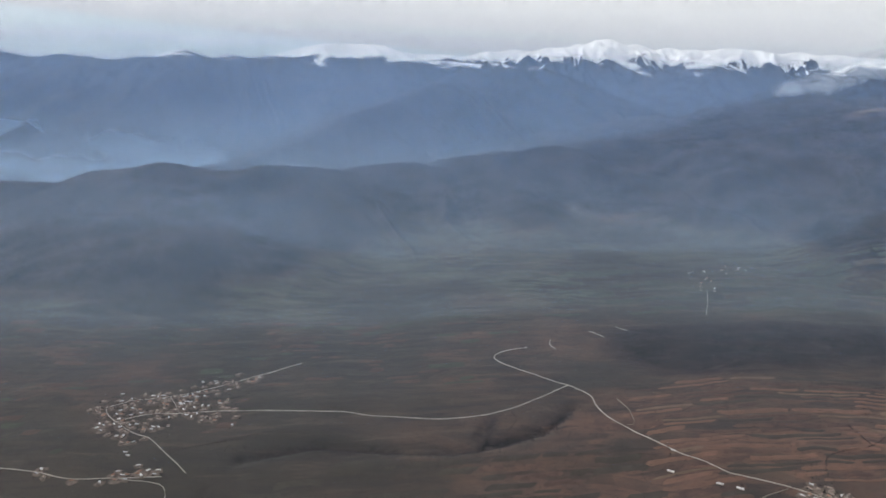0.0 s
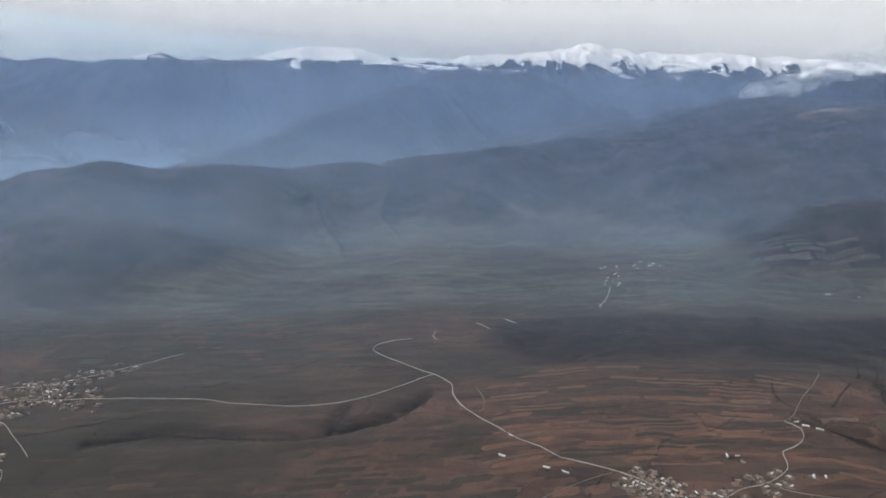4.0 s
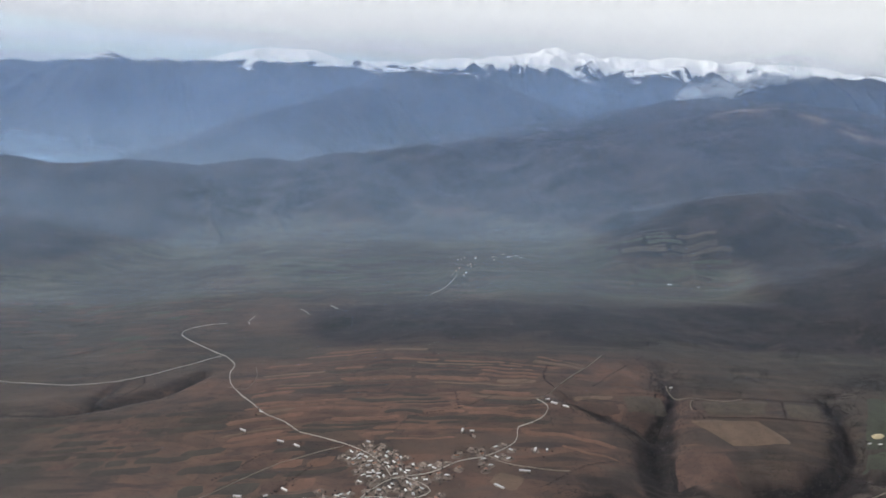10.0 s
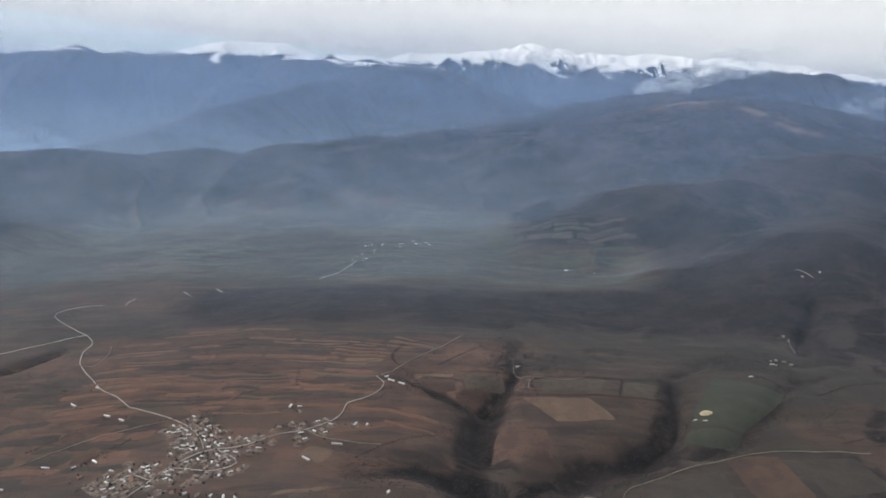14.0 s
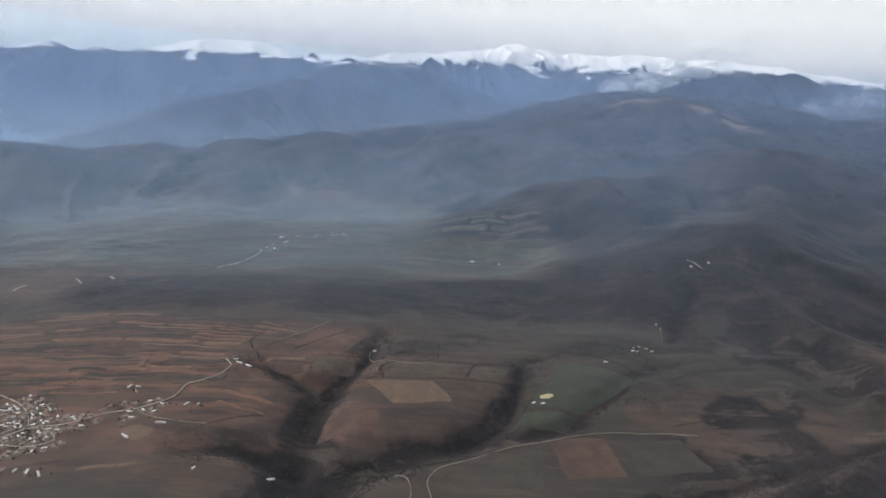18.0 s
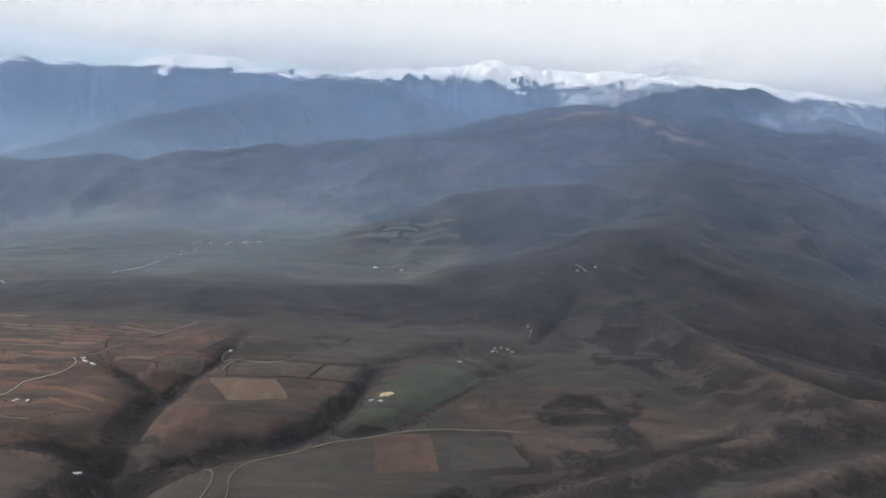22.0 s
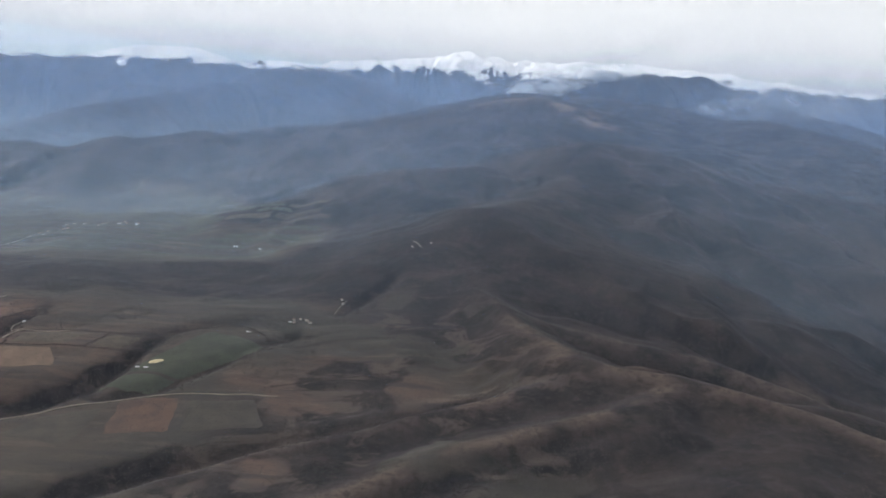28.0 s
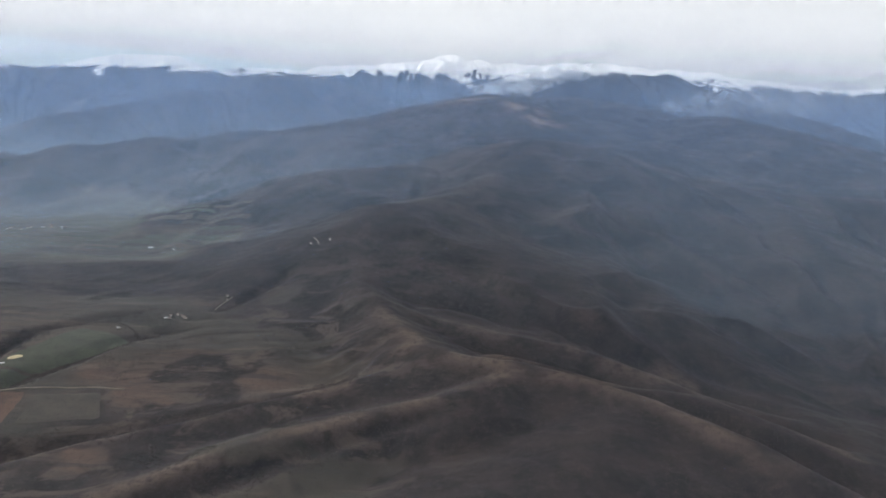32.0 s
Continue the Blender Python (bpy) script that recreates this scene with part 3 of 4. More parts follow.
def haze_material(name, alpha, fall, wisp, high, denser_west):
    """Thin haze: most light goes straight on, the rest is scattered. It thins out with height and is uneven."""
    m = Mat(name)
    m.nodes.remove(m.bsdf)
    out = m.nodes["Material Output"]
    clear, front, back = m.nodes.new("ShaderNodeBsdfTransparent"), m.nodes.new("ShaderNodeBsdfDiffuse"), m.nodes.new("ShaderNodeBsdfTranslucent")
    both, all_ = m.nodes.new("ShaderNodeMixShader"), m.nodes.new("ShaderNodeMixShader")
    m.links.new(front.outputs[0], both.inputs[1])
    m.links.new(back.outputs[0], both.inputs[2])
    m.links.new(clear.outputs[0], all_.inputs[1])
    m.links.new(both.outputs[0], all_.inputs[2])
    sep = m.nodes.new("ShaderNodeSeparateXYZ")
    m.links.new(m.pos(), sep.inputs[0])
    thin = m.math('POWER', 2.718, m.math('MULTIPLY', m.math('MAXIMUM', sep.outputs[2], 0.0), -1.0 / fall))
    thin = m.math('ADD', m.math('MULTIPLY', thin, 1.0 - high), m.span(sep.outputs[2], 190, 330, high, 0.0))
    if denser_west:  # denser to the west, standing in for haze brighter towards the sun
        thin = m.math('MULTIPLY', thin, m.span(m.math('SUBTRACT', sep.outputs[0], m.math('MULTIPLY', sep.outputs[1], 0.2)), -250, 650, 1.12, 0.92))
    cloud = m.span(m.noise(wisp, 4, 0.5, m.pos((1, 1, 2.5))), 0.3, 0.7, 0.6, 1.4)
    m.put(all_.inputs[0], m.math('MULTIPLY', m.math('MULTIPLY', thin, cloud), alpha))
    # airlight put into the colour: pale low down, deeper blue higher up
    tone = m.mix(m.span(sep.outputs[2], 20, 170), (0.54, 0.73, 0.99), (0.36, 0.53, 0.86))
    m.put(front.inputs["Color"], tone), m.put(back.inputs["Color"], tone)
    m.links.new(all_.outputs[0], out.inputs["Surface"])
    return m.mat


# ---- the ground: one sheet out to the horizon ----
def ground_sheet():
    rows = np.concatenate([np.linspace(-900, 150, 90)[:-1], np.geomspace(150, 700, 330)[:-1], np.geomspace(700, 2000, 240)[:-1], np.geomspace(2000, 4850, 200)])
    u = np.concatenate([-1 - np.geomspace(0.02, 1, 24)[::-1], np.linspace(-1, 1, 900), 1 + np.geomspace(0.02, 1, 24)])
    yy = np.repeat(rows[:, None], len(u), 1)
    left, right = -60 - 0.66 * np.clip(rows, 250, None), 760 + 0.70 * np.clip(rows, 250, None)
    mid, half = (left + right)[:, None] / 2, (right - left)[:, None] / 2
    inner = np.clip(u, -1, 1)[None, :]
    spare_l, spare_r = (left[:, None] + 5000), (5600 - right[:, None])
    xx = mid + half * inner + np.clip(u - 1, 0, None)[None, :] * spare_r - np.clip(-1 - u, 0, None)[None, :] * spare_l
    zz, hill = land(xx, yy)
    n, k = yy.shape
    mesh = bpy.data.meshes.new("ground")
    idx = np.arange(n * k).reshape(n, k)
    quads = np.stack([idx[:-1, :-1], idx[:-1, 1:], idx[1:, 1:], idx[1:, :-1]], -1).reshape(-1, 4)
    mesh.vertices.add(n * k)
    mesh.vertices.foreach_set("co", np.stack([xx, yy, zz], -1).astype(np.float32).ravel())
    mesh.loops.add(quads.size)
    mesh.loops.foreach_set("vertex_index", quads.ravel().astype(np.int32))
    mesh.polygons.add(len(quads))
    mesh.polygons.foreach_set("loop_start", np.arange(0, quads.size, 4, dtype=np.int32))
    mesh.polygons.foreach_set("loop_total", np.full(len(quads), 4, np.int32))
    mesh.update()
    mesh.polygons.foreach_set("use_smooth", np.ones(len(quads), bool))
    gy, gx = np.gradient(zz, axis=0) / np.gradient(yy, axis=0), np.gradient(zz, axis=1) / np.gradient(xx, axis=1)
    steep = np.hypot(gx, gy)
    wood, soil, snow = cover(xx, yy, zz, hill, steep)
    crest = grassy_crests(xx, yy)
    meadow = sstep(590, 690, yy + 25 * fbm(xx, yy, 90, 3)) * sstep(0.35, 0.05, hill) * sstep(1300, 1100, yy)
    for name, v in (("crest", crest), ("meadow", meadow), ("bald", bald_top(xx, yy)), ("wood", wood), ("soil", soil), ("snow", snow)):
        mesh.attributes.new(name, 'FLOAT', 'POINT').data.foreach_set("value", v.astype(np.float32).ravel())
    mesh.materials.append(ground_material())
    return tagged(new("ground", mesh), "bare winter land of fields, woods and snowy mountains", "ground", kind="structure")


def grassy_crests(x, y):
    """Dry pale grass on the tops of the near ridges, broken up by scrub."""
    out = np.zeros(np.shape(x))
    near = (y < 1100) & (y > 120)
    px, py = x[near], y[near]
    got = np.zeros(px.shape)
    for key in ("spine", "knoll", "spur", "rib", "tongue", "bank", "brow", "fold", "limb", "arm", "wood", "saddle"):
        for p, q in stretches(CRESTS[key][4]):
            got = np.maximum(got, np.exp(-(nearest(px, py, p, q)[0] / (5 + py / 120)) ** 2))
    out[near] = got * sstep(-0.35, 0.35, fbm(px, py, 40, 4)) * (0.2 + 0.8 * sstep(520, 400, py))
    return out


def bald_top(x, y):
    """The mown top of the far dome, bare of trees."""
    along = np.maximum(np.exp(-(nearest(x, y, (745, 1420), (815, 1390))[0] / 48) ** 2), np.exp(-(nearest(x, y, (815, 1390), (885, 1215))[0] / 24) ** 2))
    return along * sstep(-0.35, 0.25, fbm(x, y, 60, 4))


def land_mean(z, reach=9):
    """The height evened out over the neighbourhood, so that gullies and ribs stand out against it."""
    out = z
    for axis in (0, 1):
        run = np.cumsum(np.concatenate([np.repeat(np.take(out, [0], axis), reach + 1, axis), out, np.repeat(np.take(out, [-1], axis), reach, axis)], axis), axis)
        n = out.shape[axis]
        out = (np.take(run, range(2 * reach + 1, 2 * reach + 1 + n), axis) - np.take(run, range(0, n), axis)) / (2 * reach + 1)
    return out


def cover(x, y, z, hill, steep):
    patch = fbm(x, y, 160, 4)
    east = sstep(490, 610, x + 0.4 * (400 - y)) * sstep(640, 520, y) * sstep(0.25, -0.15, fbm(x, y, 55, 4))
    scarp = np.exp(-((y - 545 - 0.02 * x) / 58) ** 4) * sstep(90, 200, x) * sstep(640, 560, x)
    wood = np.clip(sstep(0.25, 0.75, hill + 0.35 * patch + 0.9 * scarp + 0.9 * east), 0, 1)
    dell = np.max([bed_of(x, y, bed) for bed in RAVINES], 0)
    wood = np.maximum(wood, sstep(1.0, 3.2, dell + 1.8 * fbm(x, y, 22, 4)))
    soil = np.exp(-(((x - 205) / 215) ** 2 + ((y - 385) / 110) ** 2) ** 1.5) + 0.5 * sstep(0.1, 0.5, patch)
    line = 262 + 10 * fbm(x, y, 300, 3) - 24 * sstep(3300, 3100, y)
    hollow = z - land_mean(z)
    snow = np.clip((z - line + 14 * fbm(x, y, 110, 4) - 1.0 * np.clip(hollow, -14, 10) - 75 * np.clip(steep - 0.42, 0, 0.8)) / 75 + 0.36, 0, 0.66) * sstep(1980, 2060, y)
    return wood, np.clip(soil, 0, 1), snow


ground = ground_sheet()


# ---- haze between the ridges ----
def haze_bank(path, alpha, fall, high, wisp=260.0, top=900.0):
    """A bank of haze, standing along a line in plan (or straight across at one distance)."""
    y0 = path if isinstance(path, (int, float)) else sum(p[1] for p in path) / len(path)
    line = [(-1400 - y0, y0), (2200 + y0, y0)] if isinstance(path, (int, float)) else path
    xs = np.linspace(line[0][0], line[-1][0], 160)
    wave = 16 * np.array([noise.noise((x / 260, y0 / 90, 3.0)) for x in xs]) * min(1.0, y0 / 700)
    ys = np.interp(xs, [p[0] for p in line], [p[1] for p in line]) + wave
    verts = [(x, y, -80) for x, y in zip(xs, ys)] + [(x, y, top) for x, y in zip(xs, ys)]
    n = len(xs)
    mesh = bpy.data.meshes.new("haze_bank")
    mesh.from_pydata(verts, [], [(i, i + 1, n + i + 1, n + i) for i in range(n - 1)])
    mesh.polygons.foreach_set("use_smooth", np.ones(n - 1, bool))
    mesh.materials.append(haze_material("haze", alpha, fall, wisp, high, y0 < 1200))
    return tagged(new("haze_bank", mesh), "thin blue winter haze hanging in the valleys", "haze", "haze over the valleys", "stuff")


BEHIND_SPINE = [(-2200, 640), (480, 640), (580, 675), (661, 700), (740, 705), (830, 640), (920, 585), (1300, 500), (3000, 460)]
BEHIND_WOOD = [(-2400, 900), (300, 880), (474, 885), (624, 955), (765, 1040), (849, 1065), (950, 1045), (1112, 985), (1400, 935), (3200, 900)]
BEHIND_KNOB = [(-2600, 1190), (-608, 1170), (-400, 1215), (-206, 1300), (-64, 1370), (182, 1515), (471, 1690), (719, 1865), (900, 1960), (1107, 1885), (1200, 1760), (1294, 1570), (1480, 1440), (3600, 1380)]
BEHIND_MIDDLE = [(-3400, 2300), (-1100, 2150), (-520, 1800), (-330, 1790), (-244, 1950), (-151, 2210), (4, 2510), (229, 2830), (505, 2830), (760, 2600), (1300, 2500), (4200, 2400)]
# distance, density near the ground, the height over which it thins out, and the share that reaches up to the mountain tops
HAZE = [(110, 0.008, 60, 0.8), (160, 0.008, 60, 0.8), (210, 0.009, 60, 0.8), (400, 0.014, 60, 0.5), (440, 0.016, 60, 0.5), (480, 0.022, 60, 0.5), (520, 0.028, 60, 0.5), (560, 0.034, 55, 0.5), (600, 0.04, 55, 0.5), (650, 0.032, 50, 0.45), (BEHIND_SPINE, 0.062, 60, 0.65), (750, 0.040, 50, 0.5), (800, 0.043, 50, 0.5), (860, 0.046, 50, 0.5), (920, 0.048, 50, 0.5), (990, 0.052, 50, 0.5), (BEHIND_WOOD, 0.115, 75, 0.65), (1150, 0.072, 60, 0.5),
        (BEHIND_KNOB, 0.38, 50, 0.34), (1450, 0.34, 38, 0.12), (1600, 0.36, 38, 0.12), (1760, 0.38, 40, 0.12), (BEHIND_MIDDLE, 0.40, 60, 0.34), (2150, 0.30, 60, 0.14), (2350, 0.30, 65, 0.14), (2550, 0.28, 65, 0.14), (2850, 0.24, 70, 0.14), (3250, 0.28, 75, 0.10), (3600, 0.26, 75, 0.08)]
# upright see-through sheets stand in for haze that thickens with distance
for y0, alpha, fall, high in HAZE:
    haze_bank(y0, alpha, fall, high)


# ---- helpers for things ----
rnd = random.Random(11)


def height(x, y):
    return land(np.atleast_1d(np.asarray(x, float)), np.atleast_1d(np.asarray(y, float)))[0]


def mesh_of(name, verts, faces, material, smooth=False):
    mesh = bpy.data.meshes.new(name)
    mesh.from_pydata([tuple(map(float, v)) for v in verts], [], [tuple(int(i) for i in f) for f in faces])
    if smooth:
        mesh.polygons.foreach_set("use_smooth", np.ones(len(mesh.polygons), bool))
    mesh.materials.append(material)
    return mesh


def part(name, verts, faces, material, parent, label=""):
    ob = new(name, mesh_of(name, verts, faces, material))
    ob.parent = parent
    return tagged(ob, label)


def plain_material(name, a, b, size, fine=1.2, rough=0.9, vary=0.25):
    """An uneven two-tone surface whose copies differ a little from thing to thing."""
    m = Mat(name)
    info = m.nodes.new("ShaderNodeObjectInfo")
    col = m.mix(m.span(m.noise(size, 4), 0.35, 0.65), a, b)
    col = m.mix(m.span(m.noise(fine, 3), 0.4, 0.7, 0.0, 0.35), col, tuple(0.6 * c for c in a))
    col = m.mix(m.math('MULTIPLY', info.outputs["Random"], vary), col, tuple(0.55 * c for c in b))
    m.bsdf.inputs["Roughness"].default_value = rough
    return m.color(col)


def smooth_line(points, step=3.0):
    """A line of places led smoothly through the given ones."""
    p = np.array(points, float)
    p = np.vstack([2 * p[0] - p[1], p, 2 * p[-1] - p[-2]])
    out = []
    for i in range(1, len(p) - 2):
        n = max(2, int(np.hypot(*(p[i + 1] - p[i])[:2]) / step))
        t = np.linspace(0, 1, n, endpoint=False)[:, None]
        a, b, c, d = p[i - 1], p[i], p[i + 1], p[i + 2]
        out.append(0.5 * (2 * b + (c - a) * t + (2 * a - 5 * b + 4 * c - d) * t ** 2 + (3 * b - a - 3 * c + d) * t ** 3))
    return np.vstack(out + [p[-2][None]])


def far_from(x, y, lines):
    """The distance to the nearest of several lines."""
    best = np.full(np.shape(x), 1e9)
    for line in lines:
        for p, q in stretches(line):
            best = np.minimum(best, nearest(x, y, p, q)[0])
    return best


# ---- roads and tracks ----
ROAD = plain_material("pale_gravel", (0.38, 0.34, 0.30), (0.28, 0.25, 0.22), 12, 1.5)
DIRT = plain_material("dirt_track", (0.26, 0.22, 0.18), (0.19, 0.16, 0.13), 9, 1.5)


def ribbon(name, points, width, material, label, lift=0.45):
    line = smooth_line(points)
    way = np.gradient(line, axis=0)
    way /= np.maximum(np.hypot(way[:, 0], way[:, 1])[:, None], 1e-6)
    side = np.stack([-way[:, 1], way[:, 0]], -1)
    wobble = 1 + 0.18 * np.array([noise.noise((p[0] * 0.2, p[1] * 0.2, 1.0)) for p in line])
    width, verts, n = 0.24 * width, [], len(line)
    offs = (-0.5, 0.0, 0.5)
    for o in offs:
        q = line + side * (o * width * wobble)[:, None]
        z = height(q[:, 0], q[:, 1]) + lift + (0.06 if o == 0 else 0.0)
        verts += list(np.column_stack([q, z]))
    for o in (-0.62, 0.62):  # the verge, sunk into the ground
        q = line + side * (o * width * wobble)[:, None]
        verts += list(np.column_stack([q, height(q[:, 0], q[:, 1]) - 0.6]))
    faces = []
    for a, b in ((3, 0), (0, 1), (1, 2), (2, 4)):
        faces += [(a * n + i, b * n + i, b * n + i + 1, a * n + i + 1) for i in range(n - 1)]
    return tagged(new(name, mesh_of(name, verts, faces, material, True)), label, "road", kind="structure")


STREETS_EAST = [(183, 300), (189, 312), (193, 322), (203, 334), (212, 337), (226, 340), (238, 348), (253, 353), (265, 362), (269, 369), (271, 380), (279, 384), (286, 391), (289, 401), (284, 410)]
LOOP_EAST = [(212, 337), (220, 331), (225, 324), (215, 318), (200, 322), (193, 322)]
LANE_EAST = [(155, 379), (170, 373), (188, 363), (200, 350), (206, 338)]
BACK_EAST = [(189, 312), (178, 318), (172, 312), (165, 304)]
STREETS_WEST = [(-207, 476), (-203, 467), (-193, 456), (-177, 442), (-166, 436), (-153, 421), (-141, 408), (-132, 397)]
UPPER_WEST = [(-207, 476), (-190, 488), (-172, 492), (-150, 505), (-120, 528), (-95, 548)]
LOWER_WEST = [(-193, 456), (-178, 466), (-158, 468), (-140, 470), (-119, 470)]
CROSS_WEST = [(-172, 492), (-166, 482), (-158, 468)]
HAMLET = [(-262, 405), (-236, 403), (-215, 399), (-197, 393), (-175, 392), (-144, 394)]
ROADS = [
    ("road", [(-119, 470), (-78, 463), (-54, 462), (-36, 455), (-8, 449), (12, 446), (33, 449), (54, 458), (73, 473), (88, 487)], 1.7, ROAD, "pale gravel road between two villages"),
    ("road", [(88, 487), (99, 469), (100, 453), (107, 432), (122, 411), (133, 397), (146, 388), (155, 379)], 2.0, ROAD, "pale gravel road winding down to the village"),
    ("road", [(88, 487), (73, 501), (57, 517), (45, 535), (45, 549), (57, 559), (70, 563)], 1.6, ROAD, "pale gravel road climbing from the fork"),
    ("track", [(88, 576), (86, 565), (89, 555)], 2.0, ROAD, "bare stretch of hill road catching the light"),
    ("track", [(120, 592), (124, 588), (129, 580)], 1.8, ROAD, "bare stretch of hill road catching the light"),
    ("track", [(143, 602), (150, 594)], 1.8, ROAD, "bare stretch of hill road catching the light"),
    ("track", [(222, 626), (226, 640), (236, 666), (246, 700)], 1.6, ROAD, "pale road to the upland village"),
    ("street", STREETS_WEST, 1.7, ROAD, "pale village street leading out to the fields"),
    ("street", UPPER_WEST, 1.5, ROAD, "pale village street along the upper houses"),
    ("street", LOWER_WEST, 1.5, ROAD, "pale village street among houses"),
    ("street", CROSS_WEST, 1.3, ROAD, "short lane between two village streets"),
    ("street", HAMLET, 1.8, ROAD, "pale street through a row of houses"),
    ("track", [(-165, 391), (-148, 389), (-140, 385), (-136, 374), (-138, 360)], 1.2, ROAD, "pale track curving away from the houses"),
    ("street", STREETS_EAST, 1.9, ROAD, "pale main street of the village"),
    ("street", LOOP_EAST, 1.4, ROAD, "pale loop of village street"),
    ("street", LANE_EAST, 1.7, ROAD, "pale gravel road entering the village"),
    ("street", BACK_EAST, 1.3, ROAD, "narrow lane behind the houses"),
    ("track", [(284, 410), (292, 418), (307, 441), (323, 462), (335, 480)], 1.1, DIRT, "dirt track between ploughed fields"),
    ("track", [(366, 440), (365, 428), (368, 421), (376, 419)], 1.2, DIRT, "dirt track at the edge of the ravine"),
    ("track", [(371, 404), (372, 412), (378, 418), (392, 415), (404, 418)], 1.1, DIRT, "dirt track round a field corner"),
    ("track", [(404, 270), (403, 285), (401, 299), (406, 312), (415, 319), (430, 328), (452, 338), (480, 349), (509, 352), (540, 352)], 1.2, DIRT, "pale farm track over a grassy rise"),
    ("track", [(392, 272), (394, 290), (392, 302), (386, 310)], 0.8, DIRT, "faint wheel track in the grass"),
    ("track", [(606, 594), (611, 586), (613, 578)], 1.3, DIRT, "pale bit of track on the crest above the woods"),
    ("track", [(562, 500), (558, 488), (556, 476)], 0.7, DIRT, "faint track through the hill hamlet"),
    ("track", [(110, 318), (140, 345), (165, 360), (180, 366)], 0.9, DIRT, "dirt track between strip fields"),
    ("track", [(104, 432), (116, 428), (118, 446), (114, 462)], 0.7, DIRT, "faint dirt track beside the road"),
    ("track", [(253, 353), (262, 346), (280, 341), (292, 340)], 1.0, DIRT, "dirt lane to outlying sheds"),
]
for name, points, width, material, label in ROADS:
    ribbon(name, points, width, material, label)

# ---- fields ----
FIELD = {
    "red": plain_material("red_plough", (0.158, 0.088, 0.064), (0.116, 0.068, 0.052), 9),
    "brown": plain_material("brown_plough", (0.092, 0.057, 0.045), (0.064, 0.042, 0.035), 9),
    "tan": plain_material("stubble", (0.145, 0.100, 0.072), (0.105, 0.074, 0.056), 9),
    "orange": plain_material("bare_clay", (0.086, 0.052, 0.038), (0.056, 0.039, 0.032), 12, vary=0.1),
    "green": plain_material("winter_wheat", (0.060, 0.064, 0.046), (0.047, 0.050, 0.038), 11),
    "pasture": plain_material("winter_pasture", (0.056, 0.047, 0.038), (0.042, 0.037, 0.031), 11),
    "hay": plain_material("cut_hay", (0.084, 0.066, 0.050), (0.060, 0.049, 0.039), 8),
    "dark": plain_material("fallow", (0.056, 0.048, 0.038), (0.043, 0.037, 0.030), 11),
    "sand": plain_material("pale_sand", (0.50, 0.42, 0.26), (0.42, 0.35, 0.22), 4, vary=0.05),
}
FIELD_SAYS = {"hay": "mown hay field of pale dry grass", "red": "ploughed field of red-brown earth", "brown": "ploughed field of dull brown earth", "tan": "stubble field of pale tan straw", "orange": "bare field of orange clay", "green": "field of dull green winter wheat", "pasture": "dry winter pasture of grey-green grass", "dark": "dark fallow field with dead weeds", "sand": "pale yellow patch of dug sand"}


def field(corners, kind, lift=0.3):
    """A parcel of land laid over the ground, with slightly uneven edges."""
    a, b, c, d = [np.array(p, float) for p in corners]
    long, wide = max(np.hypot(*(b - a)), np.hypot(*(c - d))), max(np.hypot(*(d - a)), np.hypot(*(c - b)))
    n, m = int(np.clip(long / 3, 2, 24)) + 1, int(np.clip(wide / 3, 2, 24)) + 1
    s, t = np.meshgrid(np.linspace(0, 1, n), np.linspace(0, 1, m))
    p = (a[:, None, None] * (1 - s) * (1 - t) + b[:, None, None] * s * (1 - t) + c[:, None, None] * s * t + d[:, None, None] * (1 - s) * t)
    jig = np.array([[noise.noise((x * 0.07, y * 0.07, 5.0)) for x, y in zip(rx, ry)] for rx, ry in zip(p[0], p[1])])
    x, y = p[0] + 2.2 * jig, p[1] + 2.0 * jig
    z = land(x, y)[0] + lift
    edge = (s == 0) | (s == 1) | (t == 0) | (t == 1)
    z = np.where(edge, z - lift - 0.15, z)
    idx = np.arange(n * m).reshape(m, n)
    faces = np.stack([idx[:-1, :-1], idx[:-1, 1:], idx[1:, 1:], idx[1:, :-1]], -1).reshape(-1, 4)
    ob = new("field", mesh_of("field", np.stack([x, y, z], -1).reshape(-1, 3), faces, FIELD[kind], True))
    return tagged(ob, FIELD_SAYS[kind], "field", kind="structure")


NAMED = [
    ("orange", [(464, 306), (496, 311), (491, 348), (462, 345)]),
    ("tan", [(382, 369), (415, 371), (404, 394), (364, 394)]),
    ("green", [(452, 372), (483, 372), (526, 412), (484, 432)]),
    ("green", [(443, 356), (474, 356), (483, 371), (452, 371)]),
    ("orange", [(318, 397), (331, 398), (329, 411), (308, 411)]),
    ("tan", [(308, 412), (329, 412), (330, 420), (302, 417)]),
    ("orange", [(322, 430), (351, 429), (347, 443), (340, 455)]),
    ("orange", [(346, 457), (361, 455), (359, 478), (342, 477)]),
    ("hay", [(333, 398), (358, 403), (359, 419), (333, 418)]),
    ("hay", [(377, 398), (411, 398), (419, 418), (376, 414)]),
    ("hay", [(422, 398), (444, 398), (449, 417), (428, 418)]),
    ("dark", [(204, 346), (210, 349), (206, 364), (198, 366)]),
    ("tan", [(250, 330), (266, 322), (270, 334), (256, 340)]),
    ("pasture", [(418, 300), (455, 296), (458, 335), (432, 322)]),
    ("pasture", [(500, 312), (540, 320), (530, 348), (495, 346)]),
    ("brown", [(345, 340), (378, 336), (376, 362), (350, 366)]),
]
for kind, corners in NAMED:
    field(corners, kind)


